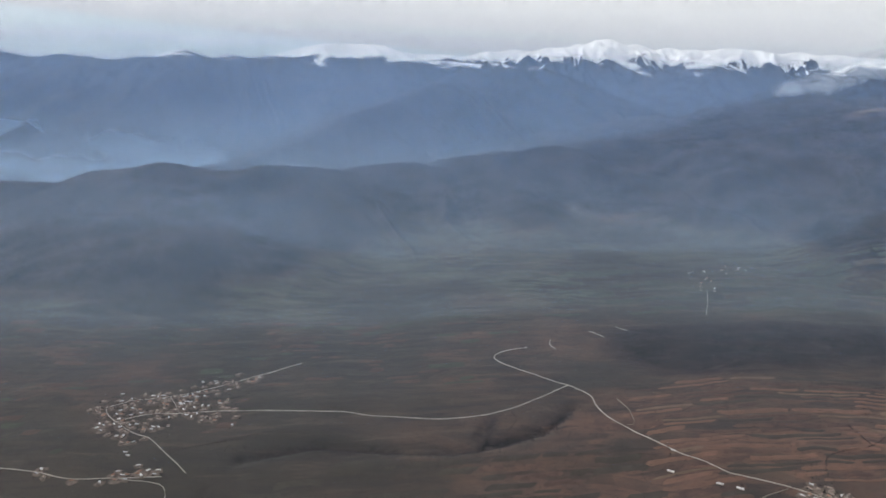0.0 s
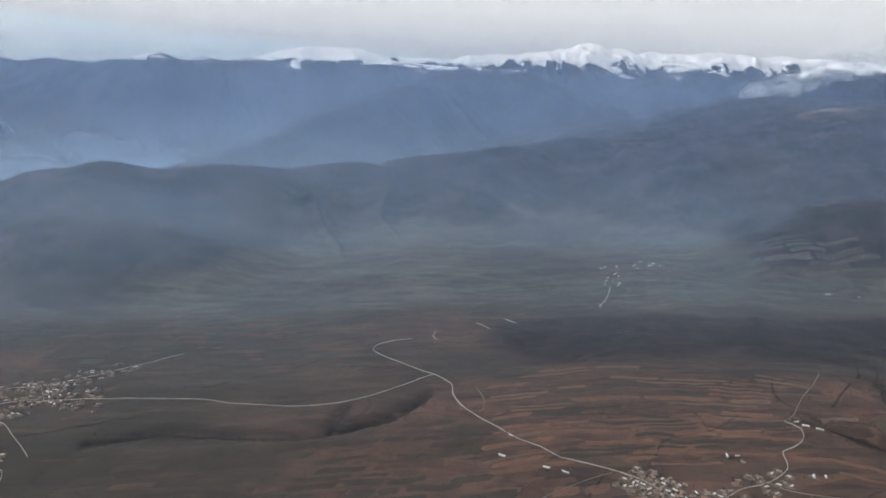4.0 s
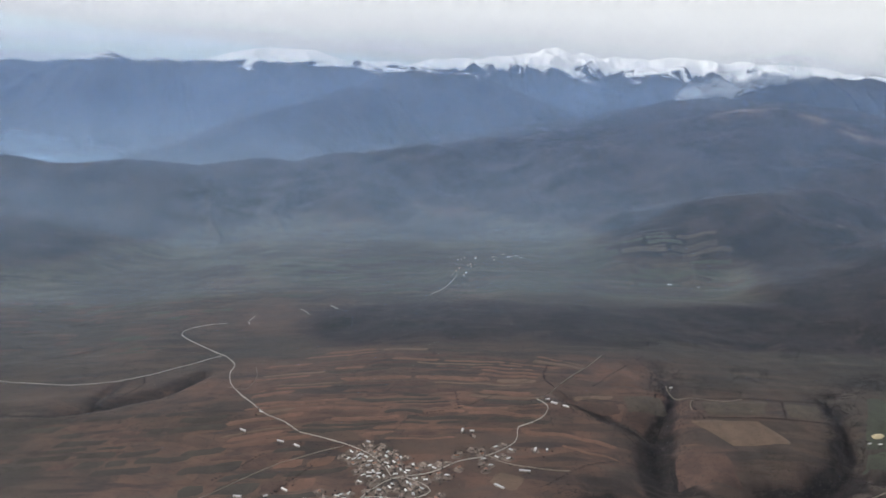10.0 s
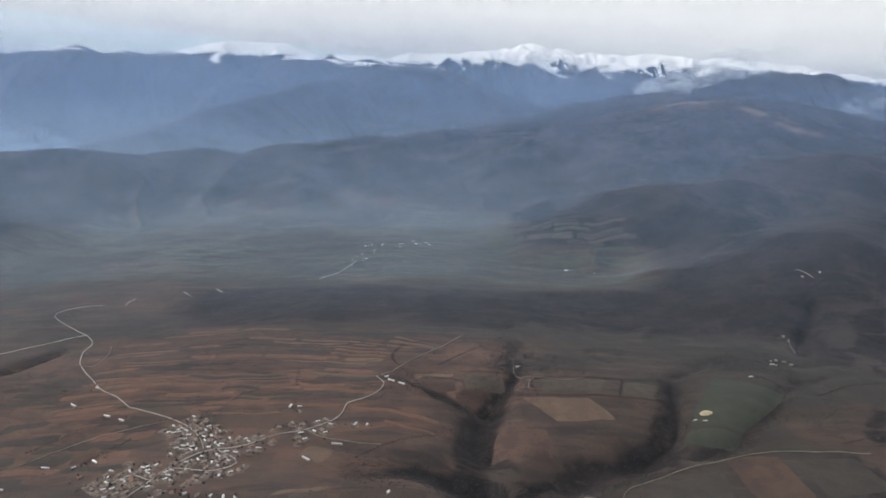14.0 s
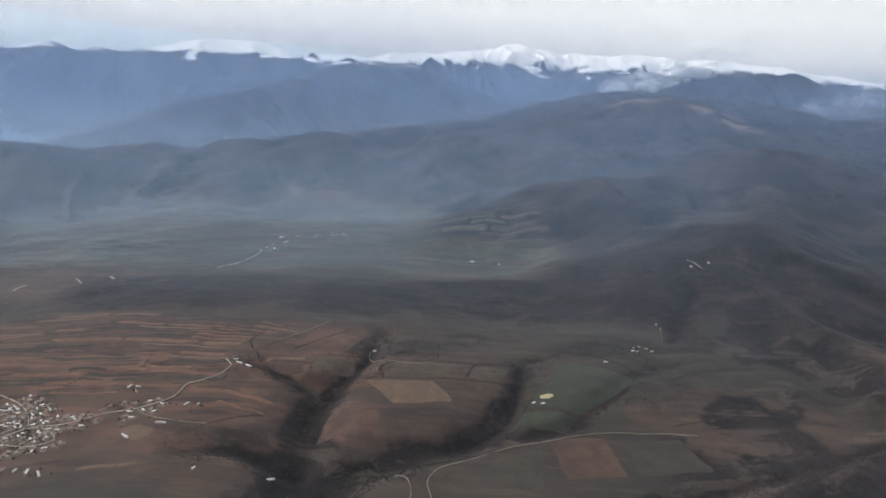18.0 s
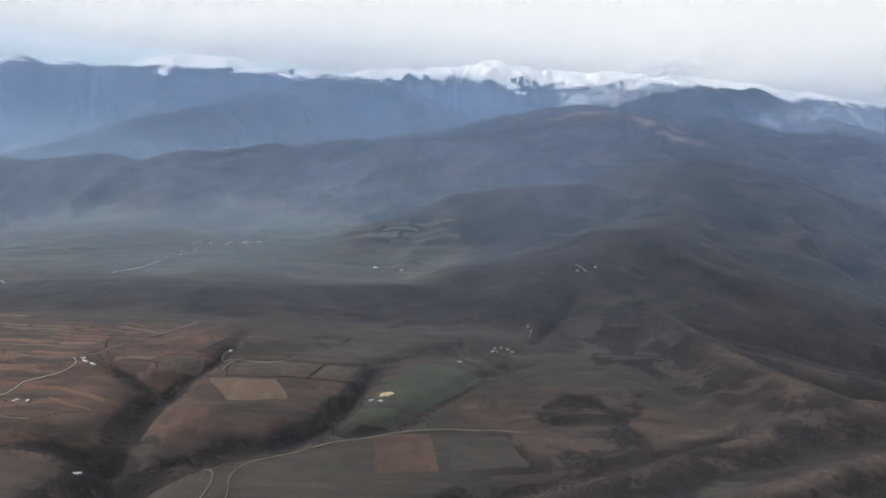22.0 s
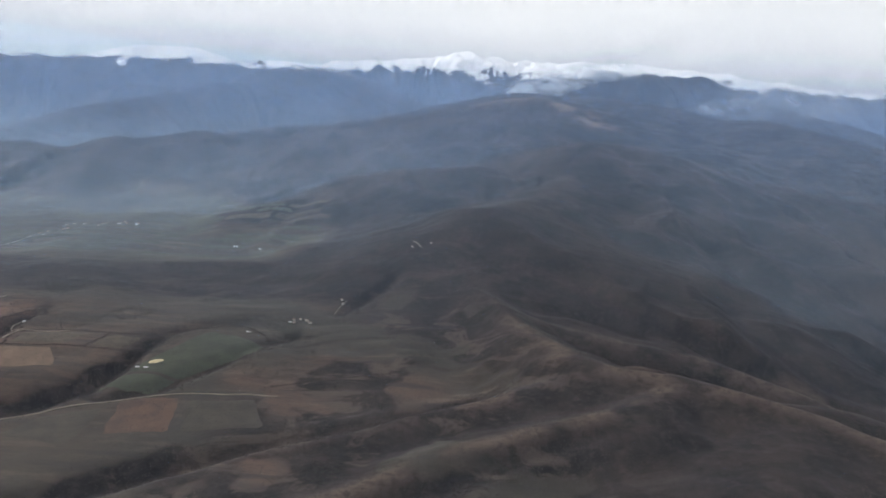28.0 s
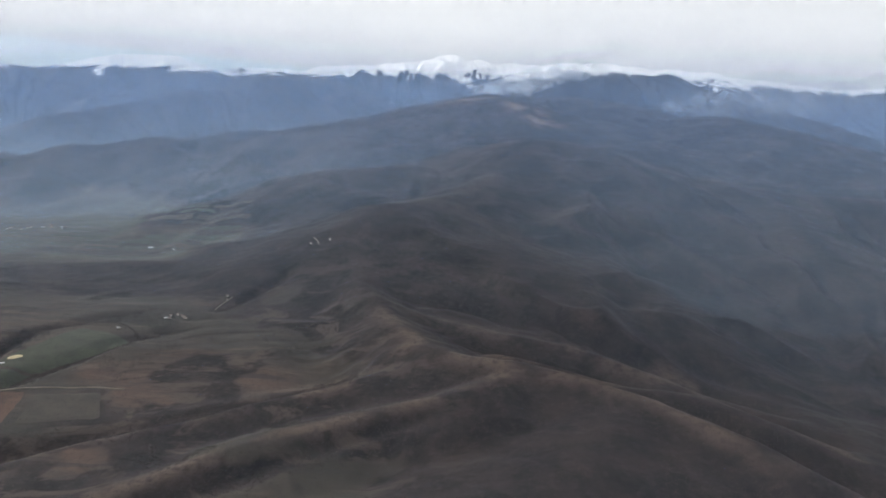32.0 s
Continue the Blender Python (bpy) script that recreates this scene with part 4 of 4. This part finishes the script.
def strips(x0, x1, y0, y1, rows, lengths, kinds, lean, bow, keep_off, clear):
    """Strip fields in curved rows that follow the lie of the land."""
    ys = np.linspace(y0, y1, rows + 1) + np.array([rnd.uniform(-0.25, 0.25) * (y1 - y0) / rows for _ in range(rows + 1)])
    for r in range(rows):
        x = x0 + rnd.uniform(0, lengths[0])
        while x < x1:
            long = rnd.uniform(*lengths)
            up = lambda q, v: v + lean * (q - (x0 + x1) / 2) + bow * (q - (x0 + x1) / 2) ** 2
            a, b, gap = x, x + long, rnd.uniform(0.3, 1.1)
            slant = rnd.uniform(-3, 3)
            corners = [(a, up(a, ys[r])), (b - gap, up(b, ys[r])), (b - gap + slant, up(b, ys[r + 1]) - gap), (a + slant, up(a, ys[r + 1]) - gap)]
            cx, cy = np.mean(corners, 0)
            px, py = np.array([c[0] for c in corners] + [cx]), np.array([c[1] for c in corners] + [cy])
            cut = sum(bed_of(px, py, bed).max() for bed in RAVINES)
            if rnd.random() < kinds[1] and far_from(px, py, keep_off).min() > clear and cut < 1.5:
                field(corners, rnd.choice(kinds[0]))
            x = b


VILLAGE_LINES = [STREETS_EAST[:10], LOOP_EAST, LANE_EAST[1:], BACK_EAST]
NAMED_LINES = [[*c, c[0]] for _, c in NAMED]
strips(112, 335, 358, 492, 24, (16, 56), (["red", "red", "red", "brown", "brown", "brown", "tan", "pasture", "dark"], 0.9), -0.06, -0.0015, VILLAGE_LINES + NAMED_LINES, 5.0)
strips(95, 190, 296, 372, 9, (12, 34), (["red", "brown", "brown", "pasture", "dark"], 0.85), 0.10, 0.0, VILLAGE_LINES, 6.0)
strips(215, 300, 296, 330, 4, (16, 34), (["brown", "red", "tan", "dark", "pasture"], 0.7), 0.12, 0.0, VILLAGE_LINES, 6.0)
strips(-360, 60, 500, 650, 18, (10, 30), (["brown", "brown", "pasture", "pasture", "pasture", "green", "dark"], 0.62), -0.04, 0.0, [UPPER_WEST, ROADS[2][1]], 7.0)
strips(-300, -120, 396, 500, 11, (9, 24), (["green", "pasture", "pasture", "brown", "dark"], 0.6), 0.08, 0.0, [STREETS_WEST, UPPER_WEST, LOWER_WEST, HAMLET], 9.0)
strips(-110, 90, 340, 400, 8, (12, 32), (["brown", "pasture", "pasture", "pasture", "dark"], 0.7), 0.05, 0.0, VILLAGE_LINES, 6.0)
strips(-70, 100, 395, 446, 4, (20, 46), (["pasture", "pasture", "dark", "brown"], 0.45), 0.03, 0.0, [ROADS[0][1]], 5.0)
strips(90, 480, 640, 800, 15, (18, 60), (["green", "green", "green", "hay", "pasture", "dark"], 0.85), 0.03, 0.0, [[(245, 700), (260, 780)]], 10.0)
strips(520, 640, 380, 470, 6, (20, 40), (["pasture", "pasture", "dark"], 0.35), 0.25, 0.0, [SPINE_LINE], 20.0)

# ---- houses ----
WALL = plain_material("lime_wash", (0.40, 0.36, 0.31), (0.30, 0.27, 0.23), 1.5, 0.4)
ROOFS = [plain_material("weathered_tiles", (0.34, 0.27, 0.23), (0.24, 0.18, 0.155), 1.0, 0.35), plain_material("grey_sheet_roof", (0.52, 0.52, 0.53), (0.42, 0.42, 0.43), 1.6, 0.5, 0.5), plain_material("red_tiles", (0.33, 0.19, 0.14), (0.25, 0.145, 0.11), 1.0, 0.35), plain_material("white_sheet_roof", (0.70, 0.69, 0.67), (0.52, 0.51, 0.50), 2.0, 0.5, 0.4, 0.1)]
GLASS = plain_material("dark_window", (0.03, 0.035, 0.04), (0.02, 0.022, 0.026), 1.0, 0.5, 0.2)
BOX = [(0, 1, 2, 3), (7, 6, 5, 4), (0, 4, 5, 1), (1, 5, 6, 2), (2, 6, 7, 3), (3, 7, 4, 0)]


def box_verts(x0, x1, y0, y1, z0, z1):
    return [(x0, y0, z0), (x0, y1, z0), (x1, y1, z0), (x1, y0, z0), (x0, y0, z1), (x0, y1, z1), (x1, y1, z1), (x1, y0, z1)]


def house(long, wide, tall, rise, roof, label, name="house", chimney=True):
    """A gabled house: walls with gables, a thick roof with eaves, a chimney and windows."""
    ob = new(name)
    h, w = long / 2, wide / 2
    walls = [(-h, -w, -1.2), (h, -w, -1.2), (h, w, -1.2), (-h, w, -1.2), (-h, -w, tall), (h, -w, tall), (h, w, tall), (-h, w, tall), (-h, 0, tall + rise), (h, 0, tall + rise)]
    part("wall", walls, [(0, 1, 5, 4), (2, 3, 7, 6), (1, 2, 6, 9, 5), (3, 0, 4, 8, 7)], WALL, ob)
    e, o, t = h + 0.25, w + 0.3, 0.14
    drop = rise * 0.3 / w
    profile = [(-o, tall - drop), (0, tall + rise), (o, tall - drop), (o, tall - drop + t), (0, tall + rise + t), (-o, tall - drop + t)]
    rv = [(s * e, y, z + 0.02) for s in (-1, 1) for y, z in profile]
    part("roof", rv, [(0, 6, 7, 1), (1, 7, 8, 2), (2, 8, 9, 3), (3, 9, 10, 4), (4, 10, 11, 5), (5, 11, 6, 0), (0, 1, 4, 5), (1, 2, 3, 4), (6, 11, 10, 7), (7, 10, 9, 8)], ROOFS[roof], ob)
    if chimney:
        part("chimney", box_verts(h * 0.4, h * 0.4 + 0.3, -0.5, -0.2, tall + 0.2, tall + rise + 0.45), BOX, ROOFS[2], ob)
    for i in range(2):
        x = -h * 0.5 + i * h
        part("window", box_verts(x - 0.22, x + 0.22, -w - 0.03, -w + 0.05, tall * 0.35, tall * 0.75), BOX, GLASS, ob)
    return tagged(ob, label, "house")


KINDS = [
    house(3.6, 2.7, 1.7, 1.0, 0, "small village house with a weathered brown tile roof"),
    house(4.2, 2.9, 1.9, 1.1, 2, "whitewashed village house under a red tile roof"),
    house(4.4, 2.2, 1.6, 0.8, 1, "low village house with a grey sheet-metal roof"),
    house(5.8, 2.3, 1.5, 0.9, 0, "long farmhouse with a faded brown tile roof"),
    house(5.2, 1.9, 1.4, 0.6, 3, "farm outbuilding with a pale sheet-metal roof", "outbuilding", False),
    house(8.5, 2.0, 1.5, 0.8, 3, "long barn with a bright pale metal roof", "barn", False),
    house(12.0, 2.2, 1.5, 0.8, 1, "very long livestock shed with a grey metal roof", "barn", False),
]
placed = []
HOUSE = 0.44  # the houses' share of their drawn size


def settle(kind, x, y, turn, group):
    """Puts a copy of a kind of house on the ground."""
    z = float(height(x, y)[0])
    KINDS[kind].scale = (HOUSE,) * 3
    ob = copy_thing(KINDS[kind], pose(x, y, z + 0.08, 0, 0, turn))
    tagged(ob, group=group)
    placed.append((x, y))
    return ob


def village(lines, count, spread, group, kinds, seed):
    pick = random.Random(seed)
    pts = [(smooth_line(l, 2.5)) for l in lines]
    tries = 0
    made = 0
    while made < count and tries < count * 40:
        tries += 1
        line = pts[pick.randrange(len(pts))]
        i = pick.randrange(len(line) - 1)
        way = math.atan2(line[i + 1][1] - line[i][1], line[i + 1][0] - line[i][0])
        off = (1.3 + abs(pick.gauss(0, spread))) * pick.choice((-1, 1))
        x, y = line[i][0] - math.sin(way) * off + pick.uniform(-1, 1), line[i][1] + math.cos(way) * off + pick.uniform(-1, 1)
        if any((x - a) ** 2 + (y - b) ** 2 < 3.6 for a, b in placed) or far_from(np.array([x]), np.array([y]), lines)[0] < 1.2:
            continue
        turn = math.degrees(way) + pick.choice((0, 0, 90)) + pick.gauss(0, 14)
        settle(pick.choice(kinds), x, y, turn, group)
        made += 1


village([STREETS_EAST[:9], LOOP_EAST, LANE_EAST[2:], BACK_EAST], 185, 5.5, "houses of the red-earth village", [0, 0, 1, 2, 3, 3, 4, 4, 4], 1)
village([STREETS_WEST[:5], UPPER_WEST[:5], LOWER_WEST, CROSS_WEST], 165, 7.0, "houses of the green-valley village", [0, 0, 1, 2, 3, 3, 4], 2)
village([HAMLET], 18, 2.5, "houses of the roadside hamlet", [0, 1, 2, 4], 3)
village([[(246, 700), (255, 745), (262, 785)], [(281, 763), (310, 803)]], 22, 6.0, "houses of the upland village", [0, 0, 1, 3, 4], 4)
village([[(609, 589), (618, 562)], [(572, 533), (562, 505), (559, 480)], [(545, 456), (529, 452)]], 9, 4.0, "houses of the hill hamlet", [0, 0, 3], 5)
for kind, x, y, turn in ((5, 102, 316, 60), (5, 106, 317, 60), (6, 122, 309, -8), (5, 125, 381, -35), (5, 147, 370, -20), (5, 156, 366, -35), (5, 156, 332, -40), (5, 135, 327, -5), (4, 148, 327, 40), (6, 257, 327, -42), (4, 131, 398, -25), (5, 241, 377, 80), (4, 246, 376, 5), (5, 293, 404, -30), (5, 299, 400, -30), (4, 290, 409, 10), (5, 277, 357, 70), (4, 283, 357, 80), (6, 270, 339, -4), (4, 458, 378, 30), (4, 463, 377, 10), (4, 297, 300, 70), (5, 330, 306, 20), (4, 464, 682, 0), (5, 440, 690, 5), (5, 300, 775, 30), (4, -173, 419, 15), (4, -170, 415, -20), (4, -160, 404, 10), (4, -153, 399, 40), (4, 368, 436, 20), (4, 530, 452, 10), (4, 508, 430, 0)):
    settle(kind, x, y, turn, "outlying farm buildings")
for k in KINDS:  # the patterns themselves stand in the village too
    i = KINDS.index(k)
    x, y = 196 + 6 * i, 303 - 1.5 * i
    k.matrix_basis = pose(x, y, float(height(x, y)[0]) + 0.08, 0, 0, 20 * i) @ Matrix.Scale(HOUSE, 4)
    tagged(k, group="houses of the red-earth village")
    placed.append((x, y))


def yards(name, region, label):
    """Trodden, dusty yards round the houses of one village."""
    verts, faces = [], []
    pick = random.Random(5)
    for x, y in placed:
        if not region(x, y) or far_from(np.array([x]), np.array([y]), VILLAGE_LINES + [STREETS_WEST, UPPER_WEST, LOWER_WEST, HAMLET])[0] > 13:
            continue
        ring = [(x + pick.uniform(2.0, 4.2) * math.cos(a), y + pick.uniform(2.0, 4.2) * math.sin(a)) for a in np.linspace(0, 2 * math.pi, 10)[:-1]]
        inner = [(x + 0.7 * (a - x), y + 0.7 * (b - y)) for a, b in ring]
        n0 = len(verts)
        hz = height([p[0] for p in ring + inner + [(x, y)]], [p[1] for p in ring + inner + [(x, y)]])
        lift = 0.34 + pick.uniform(0, 0.05)
        verts += [(*p, z - 0.1) for p, z in zip(ring, hz)] + [(*p, z + lift) for p, z in zip(inner, hz[9:])] + [(x, y, hz[-1] + lift)]
        for i in range(9):
            j = (i + 1) % 9
            faces += [(n0 + i, n0 + j, n0 + 9 + j, n0 + 9 + i), (n0 + 9 + i, n0 + 9 + j, n0 + 18)]
    mesh = mesh_of(name, verts, faces, YARD, True)
    return tagged(new(name, mesh), label, "yards", kind="stuff")


YARD = plain_material("trodden_yard", (0.19, 0.148, 0.122), (0.08, 0.061, 0.052), 3, 0.8)
yards("village_yards", lambda x, y: x > 60 and y < 420, "dusty trodden yards among village houses")
yards("village_yards", lambda x, y: x < -100, "dusty trodden yards among village houses")

# ---- bare trees, scrub and hedges ----
SCRUB = plain_material("bare_scrub", (0.036, 0.029, 0.027), (0.052, 0.041, 0.036), 14, 2.0)
OAK = plain_material("brown_leaved_scrub", (0.075, 0.052, 0.036), (0.055, 0.040, 0.031), 10, 1.5)
OLIVE = plain_material("dull_green_scrub", (0.044, 0.045, 0.034), (0.034, 0.034, 0.028), 10, 1.5)
OCTA = np.array([(1, 0, 0), (0, 1, 0), (-1, 0, 0), (0, -1, 0), (0.1, 0.1, 1), (0, 0, -1), (0.6, 0.6, 0.55), (-0.6, -0.5, 0.6)])
OCTA_F = np.array([(0, 6, 4), (0, 1, 6), (1, 4, 6), (1, 2, 4), (2, 7, 4), (2, 3, 7), (3, 4, 7), (3, 0, 4), (1, 0, 5), (2, 1, 5), (3, 2, 5), (0, 3, 5)])


def thicket(name, x, y, size, material, label, seed, tall=1.0):
    """Many small uneven crowns standing close together on the ground."""
    g = np.random.RandomState(seed)
    x, y, size = np.asarray(x), np.asarray(y), np.asarray(size)
    n = len(x)
    z = land(x, y)[0]
    lump = OCTA[None] * (1 + g.uniform(-0.35, 0.35, (n, 8, 1)))
    turn = g.uniform(0, 6.28, n)
    c, s = np.cos(turn)[:, None], np.sin(turn)[:, None]
    px, py = lump[..., 0] * c - lump[..., 1] * s, lump[..., 0] * s + lump[..., 1] * c
    verts = np.stack([x[:, None] + px * size[:, None], y[:, None] + py * size[:, None], z[:, None] + (0.55 + lump[..., 2]) * size[:, None] * tall], -1).reshape(-1, 3)
    faces = (OCTA_F[None] + 8 * np.arange(n)[:, None, None]).reshape(-1, 3)
    mesh = bpy.data.meshes.new(name)
    mesh.vertices.add(len(verts))
    mesh.vertices.foreach_set("co", verts.astype(np.float32).ravel())
    mesh.loops.add(faces.size)
    mesh.loops.foreach_set("vertex_index", faces.ravel().astype(np.int32))
    mesh.polygons.add(len(faces))
    mesh.polygons.foreach_set("loop_start", np.arange(0, faces.size, 3, dtype=np.int32))
    mesh.polygons.foreach_set("loop_total", np.full(len(faces), 3, np.int32))
    mesh.update()
    mesh.materials.append(material)
    return tagged(new(name, mesh), label, "scrub", kind="stuff")


def strew_along(line, count, spread, g):
    pts = smooth_line([p[:2] for p in line], 2.0)
    i = g.randint(0, len(pts), count)
    return pts[i, 0] + g.normal(0, spread, count), pts[i, 1] + g.normal(0, spread, count)


gen = np.random.RandomState(3)
for bed in RAVINES:
    long = sum(math.hypot(q[0] - p[0], q[1] - p[1]) for p, q in stretches(bed))
    wide = float(np.mean([p[3] for p in bed]))
    x, y = strew_along(bed, int(long * wide * 1.5), wide * 0.8, gen)
    thicket("ravine_wood", x, y, gen.uniform(0.15, 0.4, len(x)), SCRUB, "dark bare trees filling a ravine", 5)

HEDGES = [[(333, 397), (331, 409), (302, 416)], [(333, 420), (362, 422)], [(320, 430), (341, 457), (361, 480)], [(353, 428), (361, 454)], [(375, 396), (376, 416), (420, 420), (450, 420)], [(421, 397), (428, 420)], [(364, 395), (378, 396), (420, 396), (446, 396)],
          [(302, 417), (292, 440), (300, 470)], [(205, 380), (215, 395), (240, 402), (262, 420)], [(240, 402), (238, 425)], [(150, 330), (166, 350), (176, 366)], [(120, 340), (140, 360)], [(441, 356), (452, 372), (452, 386)], [(529, 412), (505, 440), (480, 436)],
          [(-150, 420), (-120, 432), (-90, 440)], [(-60, 480), (-20, 500), (20, 530)], [(280, 330), (300, 345), (318, 352)], [(40, 420), (50, 440), (48, 452)], [(540, 410), (570, 425), (610, 430)], [(530, 360), (560, 372), (600, 380)]]
for line in HEDGES:
    long = sum(math.hypot(q[0] - p[0], q[1] - p[1]) for p, q in stretches(line))
    x, y = strew_along(line, int(long * 6), 0.35, gen)
    thicket("hedge", x, y, gen.uniform(0.12, 0.28, len(x)), SCRUB, "ragged dark winter hedgerow between fields", 6)

x, y = [], []
for hx, hy in placed:
    k = gen.randint(1, 5)
    x += list(hx + gen.normal(0, 2.6, k))
    y += list(hy + gen.normal(0, 2.6, k))
thicket("garden_trees", x, y, gen.uniform(0.25, 0.6, len(x)), SCRUB, "bare garden trees among village houses", 7, 1.3)


def scatter(x0, x1, y0, y1, count, want):
    x, y = gen.uniform(x0, x1, count), gen.uniform(y0, y1, count)
    keep = gen.uniform(0, 1, count) < want(x, y)
    return x[keep], y[keep]


# woods and scrub on the near hill, thicker in the hollows
x, y = scatter(480, 960, 180, 520, 110000, lambda x, y: sstep(-0.25, 0.4, fbm(x, y, 40, 4)) * sstep(490, 640, x + 0.5 * (330 - y)))
thicket("hill_scrub", x, y, gen.uniform(0.12, 0.30, len(x)), SCRUB, "bare brown scrub wood on the near hillside", 8, 0.55)
x, y = scatter(500, 960, 180, 470, 30000, lambda x, y: 0.8 * sstep(0.0, 0.45, fbm(x + 300, y, 26, 4)))
thicket("hill_scrub", x, y, gen.uniform(0.12, 0.28, len(x)), OAK, "rusty oak scrub on the near hillside", 9, 0.55)
x, y = scatter(330, 640, 270, 600, 80000, lambda x, y: 0.7 * sstep(0.22, 0.4, fbm(x - 200, y, 36, 5)) * (far_from(x, y, NAMED_LINES) > 2))
thicket("field_scrub", x, y, gen.uniform(0.14, 0.34, len(x)), OLIVE, "patchy dark scrub at the field margins", 10)
x, y = scatter(-330, 330, 290, 620, 90000, lambda x, y: 0.6 * sstep(0.25, 0.42, fbm(x, y + 500, 44, 5)) * (far_from(x, y, VILLAGE_LINES) > 5))
thicket("field_scrub", x, y, gen.uniform(0.14, 0.34, len(x)), OLIVE, "patchy dark scrub between fields", 11)

# ---- the sand pit in the green field ----
ring = np.linspace(0, 2 * math.pi, 25)[:-1]
verts, faces = [], []
for k, (r, h) in enumerate(((1.0, -0.2), (0.8, 0.5), (0.5, 0.9), (0.15, 1.1))):
    for a in ring:
        wob = 1 + 0.25 * noise.noise((math.cos(a) * 2, math.sin(a) * 2, k * 0.4))
        px, py = 466 + 4.0 * r * wob * math.cos(a) + 1.5 * math.sin(a), 385 + 3.2 * r * wob * math.sin(a)
        verts.append((px, py, float(height(px, py)[0]) + h))
for k in range(3):
    faces += [(24 * k + i, 24 * k + (i + 1) % 24, 24 * k + 24 + (i + 1) % 24, 24 * k + 24 + i) for i in range(24)]
faces.append(tuple(range(72, 96)))
tagged(new("sand_heap", mesh_of("sand_heap", verts, faces, FIELD["sand"], True)), "heap of pale yellow sand beside a green field", "sand heap")


# ---- smoke from fires on the far hill ----
def smoke_plume(x, y, z, long, tall, drift, alpha, seed):
    """Smoke drifting off from a fire: a thin sheet, dense near its foot and fraying out."""
    m = Mat("smoke")
    m.nodes.remove(m.bsdf)
    tc = m.nodes.new("ShaderNodeTexCoord")
    sep = m.nodes.new("ShaderNodeSeparateXYZ")
    m.links.new(tc.outputs["Generated"], sep.inputs[0])
    u, v = sep.outputs[0], sep.outputs[2]
    fray = m.noise(38, 5, 0.6, m.pos((0.6, 1, 1.2)), 0.8)
    mid = m.math('ADD', 0.10, m.math('MULTIPLY', u, drift))
    off = m.math('DIVIDE', m.math('ABSOLUTE', m.math('SUBTRACT', v, mid)), m.math('ADD', 0.10, m.math('MULTIPLY', u, 0.40)))
    body = m.math('MULTIPLY', m.span(off, 0.1, 1.0, 1.0, 0.0), m.math('MULTIPLY', m.span(u, 0.0, 0.05), m.span(u, 0.25, 1.0, 1.0, 0.0)))
    dens = m.math('MULTIPLY', m.math('MULTIPLY', body, m.span(fray, 0.28, 0.75, 0.2, 1.0)), alpha)
    clear, front, back = m.nodes.new("ShaderNodeBsdfTransparent"), m.nodes.new("ShaderNodeBsdfDiffuse"), m.nodes.new("ShaderNodeBsdfTranslucent")
    for n in (front, back):
        n.inputs["Color"].default_value = (0.80, 0.86, 0.95, 1)
    both, every = m.nodes.new("ShaderNodeMixShader"), m.nodes.new("ShaderNodeMixShader")
    m.links.new(front.outputs[0], both.inputs[1]), m.links.new(back.outputs[0], both.inputs[2])
    m.links.new(clear.outputs[0], every.inputs[1]), m.links.new(both.outputs[0], every.inputs[2])
    m.links.new(dens, every.inputs[0])
    m.links.new(every.outputs[0], m.nodes["Material Output"].inputs["Surface"])
    n, k = 40, 12
    verts = [(x + long * i / n, y + 14 * noise.noise((i * 0.15, seed, 0)) + 20 * i / n, z - 10 + tall * j / k) for j in range(k + 1) for i in range(n + 1)]
    faces = [(j * (n + 1) + i, j * (n + 1) + i + 1, (j + 1) * (n + 1) + i + 1, (j + 1) * (n + 1) + i) for j in range(k) for i in range(n)]
    ob = new("smoke", mesh_of("smoke", verts, faces, m.mat, True))
    return tagged(ob, "pale smoke drifting off a hillside fire", "smoke", "smoke of hill fires", "stuff")


smoke_plume(800, 1995, 180, 520, 260, 0.42, 0.75, 1.0)
smoke_plume(845, 2005, 184, 420, 230, 0.44, 0.6, 4.0)
smoke_plume(1215, 1790, 160, 560, 230, 0.40, 0.45, 7.0)
smoke_plume(1330, 1800, 160, 700, 230, 0.36, 0.32, 9.0)
